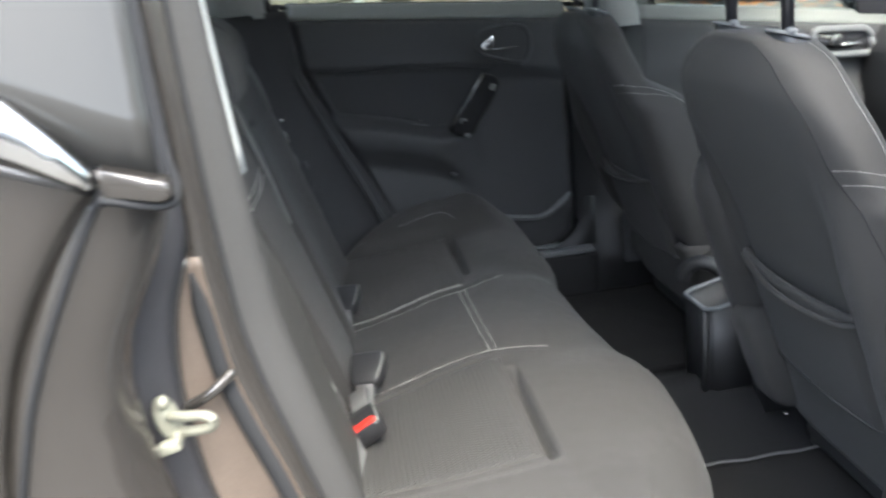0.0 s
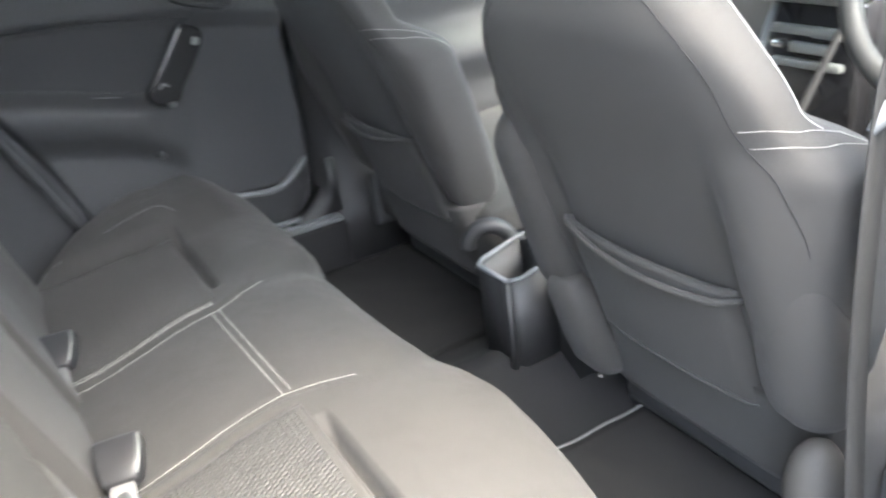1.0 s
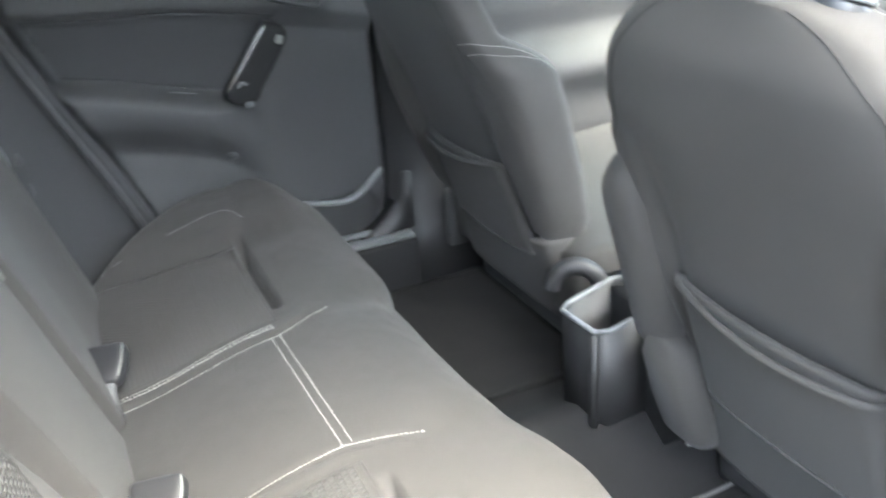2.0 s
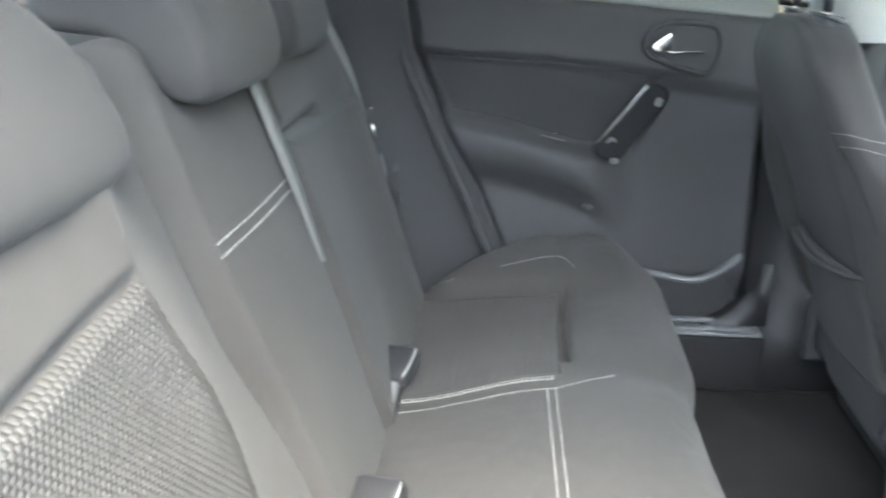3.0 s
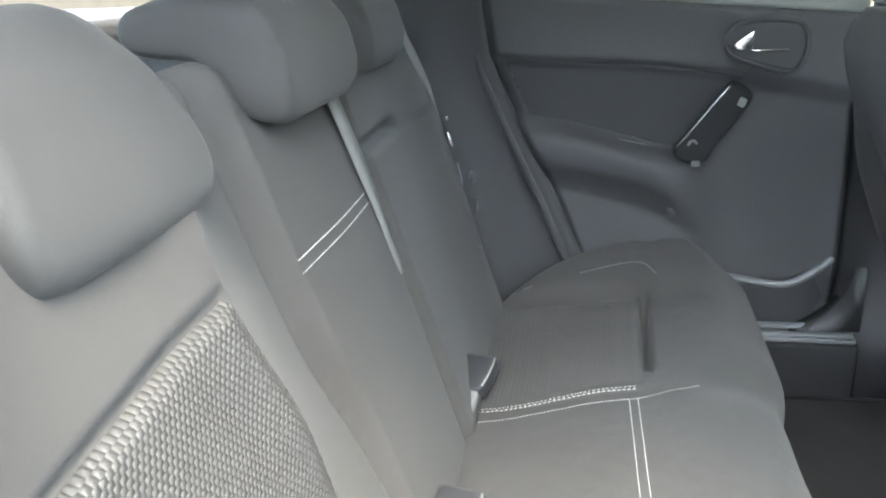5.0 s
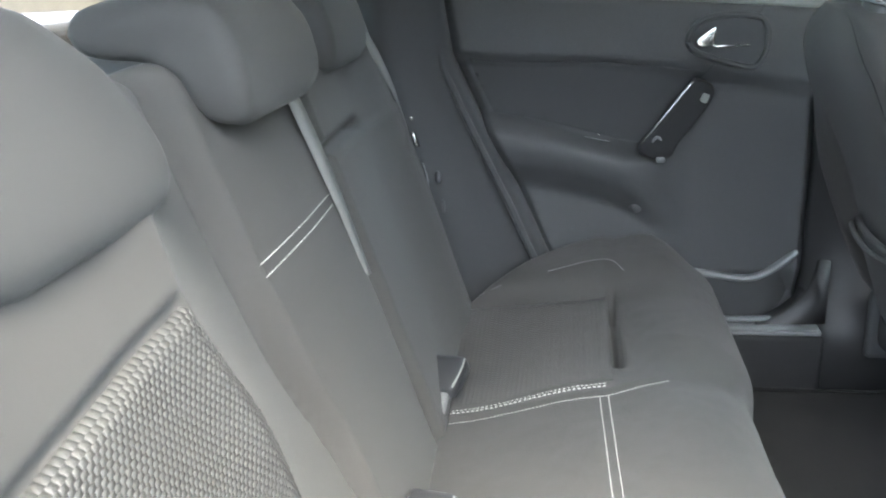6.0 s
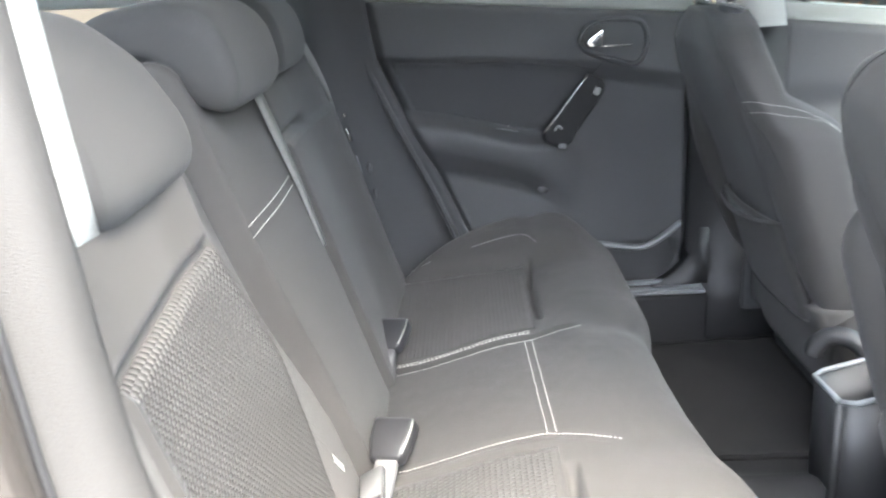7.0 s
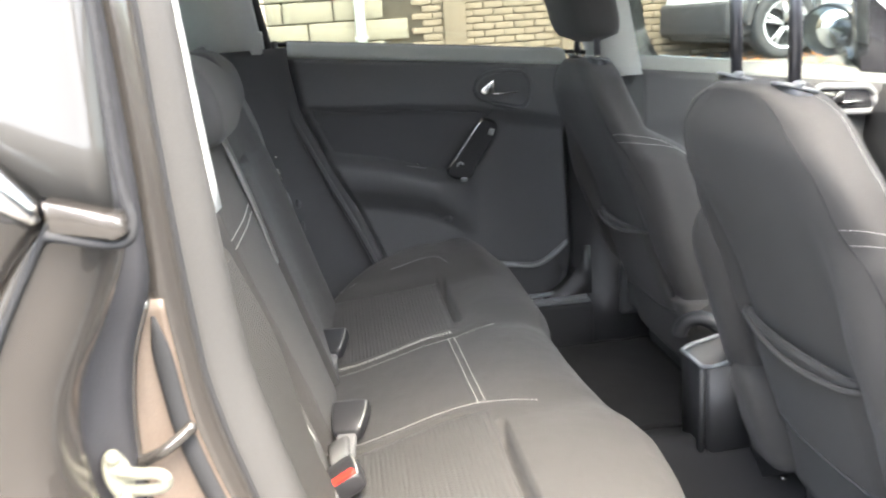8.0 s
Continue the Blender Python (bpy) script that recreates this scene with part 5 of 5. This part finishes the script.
jamb = thing("door_opening", (-0.25, -0.72, 0.46), "grey-brown painted rear door opening with rubber seals", "door frame", kind="structure")
part("door_seal", mesh("door_seal", *between(A, -0.655, B, -0.690, (0.010, -0.006))), SEAL_RUBBER, jamb, "grey door seal")
part("seal_groove", mesh("seal_groove", *tube([(B(z) + 0.001, -0.6915 + LEAN_IN(z), z) for z in ZS], 0.0022, 6, up=(0, 1, 0))), RUBBER, jamb)
part("flange", mesh("flange", *between(B, -0.692, R, -0.712, (0.005, -0.003))), PAINT, jamb)
low_zs = np.linspace(0.962, 0.46, 60).tolist()
part("jamb_recess", mesh("jamb_recess", *between(R, -0.713, P, -0.722, (-0.006, 0.004), low_zs)), JAMB_PAINT, jamb, "dusty brown recessed jamb")
part("recess_bead", mesh("recess_bead", *tube([(P(z) - 0.001, -0.722, z) for z in np.linspace(0.965, 0.50, 50).tolist()], 0.0028, 6, up=(0, 1, 0))), PAINT, jamb)
part("recess_slot", mesh("recess_slot", *tube([(R(z) - 0.008, -0.7155, z) for z in np.linspace(0.952, 0.56, 40).tolist()], [0.0062 * min(1, 14 * k * (1 - k) + 0.2) for k in np.linspace(0, 1, 40).tolist()], 8, 0.4, up=(0, 1, 0))), RUBBER, jamb)
brace = smooth_path([(P(0.862) + 0.002, -0.724, 0.858), (-0.290, -0.728, 0.866), (R(0.875) - 0.002, -0.722, 0.876)], 16)
part("cross_bead", mesh("cross_bead", *tube(brace, 0.0042, 8)), PAINT, jamb)
for q in (0, -1):
    part("bead_boss", mesh("bead_boss", *ball(brace[q], 0.0045, 0.0045, 0.0045, 10, 8)), PAINT, jamb)
# The hollow's shade is painted in: darker than the paint beside it.
part("gutter", mesh("gutter", *between(P, -0.724, D, -0.772, (-0.014, 0.0))), SHADED_JAMB, jamb, "gutter with its shade put into a darker paint")
jam_zs = np.linspace(1.034, 0.46, 70).tolist()
part("jamb_face", mesh("jamb_face", *between(D, -0.773, EDGE, -0.818, (0.012, -0.006), jam_zs, 14)), PAINT, jamb)
up_zs = np.linspace(1.40, 1.030, 30).tolist()
# Upper face takes the same paint, darkened to stand for shade.
part("upper_face", mesh("upper_face", *between(D, -0.773, lambda z: D(z) - 0.002, -0.782, (0.003, -0.002), up_zs)), SHADED_JAMB, jamb)
part("jamb_plug", mesh("jamb_plug", *ball((-0.352, -0.800, 0.872), 0.009, 0.006, 0.009, 12, 8)), PAINT, jamb)

# The open rear door, swung out ahead of the opening.
HINGE = (0.455, -0.775)
near_open = thing("door_3", (HINGE[0], HINGE[1], 0.44), "grey-brown rear car door standing wide open, black inside", "car door", kind="structure")
mirror_y = lambda f: (lambda u, v: (f(u, v)[0] + 0.075 * u, -f(u, v)[1], f(u, v)[2]))
skin_y = lambda u, v: (door_xz(u, v)[0] + 0.075 * u, -0.800 - 0.020 * math.sin(math.pi * v), door_xz(u, v)[1])
part("door_panel", mesh("door_panel", *grid(60, 70, mirror_y(door_front), back=mirror_y(door_back))), DOOR_PLASTIC, near_open)
part("outer_skin", mesh("outer_skin", *grid(40, 40, skin_y, back=lambda u, v: (skin_y(u, v)[0], skin_y(u, v)[1] + 0.012, skin_y(u, v)[2]))), PAINT, near_open, "grey-brown metallic outer skin")
part("armrest", mesh("armrest", *box(-0.16, 0.20, -0.640, -0.575, 0.735, 0.790, 0.018)), DOOR_PLASTIC, near_open)
part("pocket", mesh("pocket", *box(0.10, 0.38, -0.665, -0.610, 0.470, 0.560, 0.012)), DOOR_PLASTIC, near_open)
part("door_handle", mesh("door_handle", *box(0.155, 0.235, -0.628, -0.614, 0.950, 0.976, 0.005)), CHROME, near_open, "chrome door opener")
frame_pts = smooth_path([(-0.262, -0.720, 1.07), (-0.272, -0.705, 1.16), (-0.270, -0.675, 1.27), (-0.225, -0.650, 1.355), (-0.10, -0.640, 1.385), (0.36, -0.640, 1.375), (0.415, -0.665, 1.25), (0.435, -0.715, 1.03)], 50)
part("window_frame", mesh("window_frame", *tube(frame_pts, 0.018, 10)), RUBBER, near_open, "black window frame")
open_pane = part("window_pane", mesh("window_pane", *grid(8, 6, lambda u, v: (-0.265 + 0.695 * u, -0.715 + 0.075 * v, belt_z(-0.265 + 0.695 * u) - 0.01 + v * (0.33 + 0.06 * u)), back=lambda u, v: (-0.265 + 0.695 * u, -0.719 + 0.075 * v, belt_z(-0.265 + 0.695 * u) - 0.01 + v * (0.33 + 0.06 * u)))), GLASS, near_open)
open_pane.visible_shadow = False
near_open.matrix_basis = Matrix.Translation((HINGE[0], HINGE[1], 0.44)) @ Matrix.Rotation(radians(72), 4, "Z")

# Pale inner pillar trim that ends above the seat.
ctrim = part("trim_near_pillar", mesh("trim_near_pillar", *loft([[(A(z) - 0.001, -0.656 + LEAN_IN(z), z), (A(z) + 0.001, -0.634 + LEAN_IN(z), z), (A(z) - 0.10, -0.600 + LEAN_IN(z), z), (A(z) - 0.10, -0.65 + LEAN_IN(z), z)] for z in np.linspace(1.40, 1.001, 24).tolist()])), PALE_TRIM)
tagged(ctrim, "pale grey inner pillar trim at the rear door opening", "pillar trim", kind="structure")

# Striker of the door lock.
striker = thing("door_striker", (-0.318, -0.752, 0.842), "zinc-plated door lock striker loop bolted to the jamb", "door striker")
plate_o = [(0.0095 * math.cos(a), 0.020 * math.sin(a)) for a in [2 * math.pi * i / 28 for i in range(28)]]
part("base_plate", mesh("base_plate", *plate(plate_o, (-0.326, -0.752, 0.848), (0.85, 0.53, 0), (0, 0, 1), 0.005, 0.0015)), STEEL, striker)
part("washer", mesh("washer", *plate([(a * 0.55, b * 0.40) for a, b in plate_o], (-0.326, -0.752, 0.857), (0.85, 0.53, 0), (0, 0, 1), 0.008, 0.001)), STEEL, striker)
sl = smooth_path([(-0.322, -0.756, 0.8505), (-0.306, -0.764, 0.849), (-0.293, -0.769, 0.847), (-0.2885, -0.771, 0.842), (-0.293, -0.769, 0.8365), (-0.306, -0.764, 0.8355), (-0.322, -0.756, 0.836)], 36)
part("loop", mesh("loop", *tube(sl, 0.0040, 12)), STEEL, striker)
for zz in (0.864, 0.8335):
    part("bolt", mesh("bolt", *ball((-0.322, -0.758, zz), 0.0055, 0.0055, 0.0060, 12, 8)), STEEL, striker)
part("bracket", mesh("bracket", *box(-0.335, -0.318, -0.775, -0.765, 0.828, 0.838, 0.002)), STEEL, striker)


striker.matrix_basis = Matrix.Translation((-0.306, -0.752, 0.862)) @ Matrix.Rotation(radians(-12), 4, "Y") @ Matrix.Scale(0.86, 4)


# Rear flank with a chrome-edged quarter window.
def win_z(x):
    d = min(0.42, max(0.0, -0.285 - x))
    return 1.028 + 0.62 * d - 0.72 * d * d


def flank(off):
    def f(u, v):
        z = 0.42 + v * 1.0
        x0 = EDGE(min(1.05, 0.42 + v * 0.62)) - 0.004
        x = x0 - (0.95 + x0 + 0.25) * u
        z = 0.42 + v * (win_z(x) - 0.42)
        y = -0.826 - 0.055 * step(0.0, 0.30, u) - 0.02 * hump(z, 0.72, 0.14) + 0.05 * step(0.75, 1.05, z) * u
        y += 0.008 * (1 - step(0.0, 0.03, u))
        return x, y + off, z
    return f


body = part("wall_near_flank", mesh("wall_near_flank", *grid(70, 60, flank(0), back=flank(0.02))), PAINT)
tagged(body, "grey-brown metallic rear flank of the car", "car body", kind="structure")
qx = np.linspace(-0.3015, -0.95, 40).tolist()
chrome_h = lambda x: 0.008 + min(0.023, 0.60 * max(0.0, -0.298 - x))
chrome_y = lambda x: -0.832 - 0.035 * step(0.0, 0.3, -0.3 - x)
chrome_ring = lambda x: [(x, chrome_y(x), win_z(x) + 0.0025), (x, chrome_y(x) - 0.006, win_z(x) + 0.0025 + 0.10 * chrome_h(x)), (x, chrome_y(x) - 0.001, win_z(x) + 0.002 + chrome_h(x)), (x, chrome_y(x) + 0.014, win_z(x) + 0.002 + chrome_h(x)), (x, chrome_y(x) + 0.014, win_z(x) + 0.003)]
chrome = part("trim_chrome", mesh("trim_chrome", *loft([chrome_ring(x) for x in qx])), CHROME)
tagged(chrome, "bright chrome strip under the rear quarter window", "trim", kind="structure")
finisher = part("trim_finisher", mesh("trim_finisher", *plate([(0.0, 0.0015), (0.030, -0.0055), (0.0355, -0.002), (0.0330, 0.0055), (0.0275, 0.0075), (0.0, 0.0165)], (-0.2985, -0.812, 1.0335), (1, 0, 0), (0, 0, 1), 0.018, 0.003)), PAINT)
tagged(finisher, "dark corner finisher below the quarter window", "trim", kind="structure")
qg = part("window_near_quarter", mesh("window_near_quarter", *grid(60, 12, lambda u, v: (-0.272 - 0.68 * u - 0.01 * v, -0.815 - 0.030 * step(0.0, 0.4, u) + 0.10 * v, max(1.037, win_z(-0.272 - 0.68 * u) + 0.012) * (1 - v) + 1.40 * v), back=lambda u, v: (-0.272 - 0.68 * u - 0.01 * v, -0.810 - 0.030 * step(0.0, 0.4, u) + 0.10 * v, max(1.037, win_z(-0.272 - 0.68 * u) + 0.012) * (1 - v) + 1.40 * v))), QUARTER_GLASS)
tagged(qg, "dark glossy rear quarter window glass reflecting the sky", "window", kind="structure")
gasket = part("trim_gasket", mesh("trim_gasket", *tube(smooth_path([(-0.272, -0.785, 1.40), (-0.266, -0.812, 1.15), (-0.265, -0.818, 1.06), (-0.262, -0.820, 1.034), (-0.270, -0.824, 1.0255), (-0.30, -0.829, 1.034)], 40), 0.0026, 8, up=(0, 1, 0))), MATT_BLACK)
tagged(gasket, "black rubber gasket round the quarter window", "trim", kind="structure")
shut = part("trim_shut_line", mesh("trim_shut_line", *tube([(EDGE(z) - 0.001, -0.8205, z) for z in np.linspace(1.046, 0.46, 50).tolist()], 0.0022, 6, up=(0, 1, 0))), MATT_BLACK)
tagged(shut, "dark shut line at the edge of the rear flank", "trim", kind="structure")


# ---- outside: drive, wall, parked car ----
def ground_z(x, y):
    return 0.56 * step(1.2, 6.2, y)


xs = np.concatenate([np.linspace(-400, -12, 8), np.linspace(-10, 10, 21), np.linspace(12, 400, 8)]).tolist()
ys = np.concatenate([np.linspace(-400, -12, 8), np.linspace(-10, 1, 8), np.linspace(1.4, 8, 20), np.linspace(9, 400, 10)]).tolist()
ground = part("ground", mesh("ground", *grid(len(xs), len(ys), lambda u, v: (xs[round(u * (len(xs) - 1))], ys[round(v * (len(ys) - 1))], ground_z(0, ys[round(v * (len(ys) - 1))])))), ASPHALT)
tagged(ground, "grey asphalt drive rising gently to a wall", "ground", kind="structure")
verge = part("verge", mesh("verge", *grid(30, 5, lambda u, v: (-6 + 16 * u, 7.45 + 0.5 * v, 0.515 + 0.05 * math.sin(math.pi * v) + 0.015 * noise.noise((40 * u, 3 * v, 1))), back=lambda u, v: (-6 + 16 * u, 7.45 + 0.5 * v, 0.48))), MOSS)
tagged(verge, "mossy grass strip at the foot of the wall", "grass", kind="structure")
rng = random.Random(4)
lv, lf = [], []
for k in range(900):
    x, y = rng.uniform(1.5, 9), rng.uniform(5.2, 7.5)
    a, r, z = rng.uniform(0, 6.3), rng.uniform(0.02, 0.05), ground_z(0, y) + 0.008
    i = len(lv)
    lv += [(x + r * math.cos(a), y + r * math.sin(a), z + rng.uniform(0, 0.02)), (x - 0.5 * r * math.sin(a), y + 0.5 * r * math.cos(a), z + 0.012), (x - r * math.cos(a), y - r * math.sin(a), z + rng.uniform(0, 0.02)), (x + 0.5 * r * math.sin(a), y - 0.5 * r * math.cos(a), z)]
    lf.append((i, i + 1, i + 2, i + 3))
leaf = part("fallen_leaves", mesh("fallen_leaves", lv, lf, False), LEAVES)
tagged(leaf, "scattered orange fallen leaves on the drive", "leaves", kind="stuff")

wall = thing("wall_garden", (1.0, 8.1, 0.5), "tall buff brick wall with a cream stone stretch", "wall", kind="structure")
part("core", mesh("core", *box(-9, 12, 8.03, 8.25, 0.40, 6.2, 0)), MORTAR, wall)
brick_me = mesh("brick", *box(-0.108, 0.108, -0.03, 0.03, -0.0325, 0.0325, 0.004))
block_me = mesh("stone_block", *box(-0.26, 0.26, -0.04, 0.04, -0.107, 0.107, 0.012))
brick_me.materials.append(BRICK)
block_me.materials.append(CREAM_STONE)


def piece(name, me, at):
    ob = new(name, me)
    ob.parent, ob.matrix_parent_inverse = wall, wall.matrix_basis.inverted()
    ob.matrix_basis = Matrix.Translation(at) @ Matrix.Rotation(radians(rng.uniform(-0.6, 0.6)), 4, "Y")
    return ob


for c in range(14):
    for k in range(20):
        piece("brick", brick_me, (0.80 + 0.225 * k + (0.1125 if c % 2 else 0), 8.02 + rng.uniform(-0.008, 0.008), 0.58 + 0.075 * c))
for c in range(6):
    for k in range(7):
        piece("stone_block", block_me, (0.38 - 0.535 * k - (0.26 if c % 2 else 0), 8.00 + rng.uniform(-0.012, 0.012), 0.62 + 0.225 * c))
vv, ff = [], []
for c in range(14, 75):
    for k in range(38):
        q = box(0.69 + 0.225 * k + (0.1125 if c % 2 else 0), 0.906 + 0.225 * k + (0.1125 if c % 2 else 0), 7.99, 8.05, 0.548 + 0.075 * c, 0.613 + 0.075 * c, 0)
        vv, ff = join((vv, ff), q) if k == 0 else (vv + list(q[0]), ff + [tuple(i + len(vv) for i in f) for f in q[1]])
tagged(part("brickwork", mesh("brickwork", vv, ff, False), BRICK, wall, "buff brickwork"), kind="stuff")
for px in (1.15, 2.45):
    part("pier", mesh("pier", *box(px - 0.12, px + 0.12, 7.93, 8.06, 0.45, 6.2, 0.006)), BRICK, wall)
# Unseen wall, added to bounce fill light and give the quarter glass a skyline.
bounce_wall = part("wall_bounce", mesh("wall_bounce", *box(-14, 14, -6.9, -6.6, -0.1, 3.1, 0)), RENDERED)
tagged(bounce_wall, "plain pale unseen wall added for bounce light and a window reflection", "wall", kind="structure")
pipe = thing("drainpipe", (0.13, 7.88, 0.5), "white plastic drainpipe fixed to the wall", "drainpipe")
part("pipe", mesh("pipe", *tube([(0.13, 7.88, 0.45), (0.13, 7.88, 6.0)], 0.055, 12, up=(0, 1, 0))), WHITE_PIPE, pipe)
for zz in (1.0, 2.6, 4.4):
    part("clip", mesh("clip", *box(0.06, 0.20, 7.90, 7.97, zz - 0.02, zz + 0.02, 0.004)), WHITE_PIPE, pipe)

car = thing("parked_car", (6.4, 7.0, 0.50), "white parked car with dark sills and silver alloy wheels", "car")
secs = []
for x, z0, z1, w in ((4.36, 0.84, 1.02, 0.72), (4.42, 0.76, 1.22, 0.80), (4.62, 0.74, 1.34, 0.85), (5.3, 0.72, 1.42, 0.87), (7.4, 0.72, 1.45, 0.87), (8.1, 0.74, 1.42, 0.82), (8.2, 0.9, 1.3, 0.75)):
    secs.append([(x, 7.25 + w * math.copysign(abs(math.cos(a)) ** 0.4, math.cos(a)), (z0 + z1) / 2 + (z1 - z0) / 2 * math.copysign(abs(math.sin(a)) ** 0.5, math.sin(a))) for a in [2 * math.pi * i / 24 for i in range(24)]])
part("body", mesh("body", *loft(secs)), WHITE_PAINT, car)
part("cabin", mesh("cabin", *loft([[(5.2 + 0.9 * k, 7.25 - 0.72 + 0.1 * k, 1.40 + 0.6 * k), (8.0 - 0.5 * k, 7.25 - 0.72 + 0.1 * k, 1.40 + 0.6 * k), (8.0 - 0.5 * k, 7.25 + 0.72 - 0.1 * k, 1.40 + 0.6 * k), (5.2 + 0.9 * k, 7.25 + 0.72 - 0.1 * k, 1.40 + 0.6 * k)] for k in (0, 0.5, 1)])), GLOSS_BLACK, car, "dark glass cabin")
part("bumper", mesh("bumper", *box(4.33, 4.66, 6.375, 8.10, 0.72, 1.06, 0.05)), TYRE, car, "dark plastic bumper")
part("sill", mesh("sill", *box(4.44, 8.1, 6.42, 8.08, 0.66, 0.86, 0.05)), TYRE, car, "dark plastic sill")
for x in (4.90, 7.45):
    w = part("wheel", mesh("wheel", *loft([[(x + r * math.cos(a), yy, 0.815 + r * math.sin(a)) for a in [2 * math.pi * i / 40 for i in range(40)]] for r, yy in ((0.20, 6.40), (0.215, 6.33), (0.29, 6.315), (0.315, 6.34), (0.315, 6.50), (0.28, 6.53))])), TYRE, car, "black tyre")
    part("rim", mesh("rim", *loft([[(x + r * math.cos(a), yy, 0.815 + r * math.sin(a)) for a in [2 * math.pi * i / 40 for i in range(40)]] for r, yy in ((0.225, 6.322), (0.205, 6.318), (0.195, 6.36), (0.19, 6.42))], caps=False)), ALLOY, w, "silver alloy rim")
    for s5 in range(5):
        a = 2 * math.pi * s5 / 5 + 0.3
        for da in (-0.13, 0.13):
            part("spoke", mesh("spoke", *tube([(x + 0.03 * math.cos(a), 6.335, 0.815 + 0.03 * math.sin(a)), (x + 0.20 * math.cos(a + da), 6.325, 0.815 + 0.20 * math.sin(a + da))], [0.022, 0.014], 8)), ALLOY, w)
    part("wheel_arch", mesh("wheel_arch", *loft([[(x + r * math.cos(a), yy, 0.83 + r * math.sin(a)) for a in [math.pi * i / 20 for i in range(21)]] for r, yy in ((0.34, 6.34), (0.40, 6.34), (0.40, 6.42), (0.34, 6.42))] , caps=False)), TYRE, car, "dark wheel arch")
car.matrix_basis = Matrix.Translation((5.55, 7.0, 0.56))
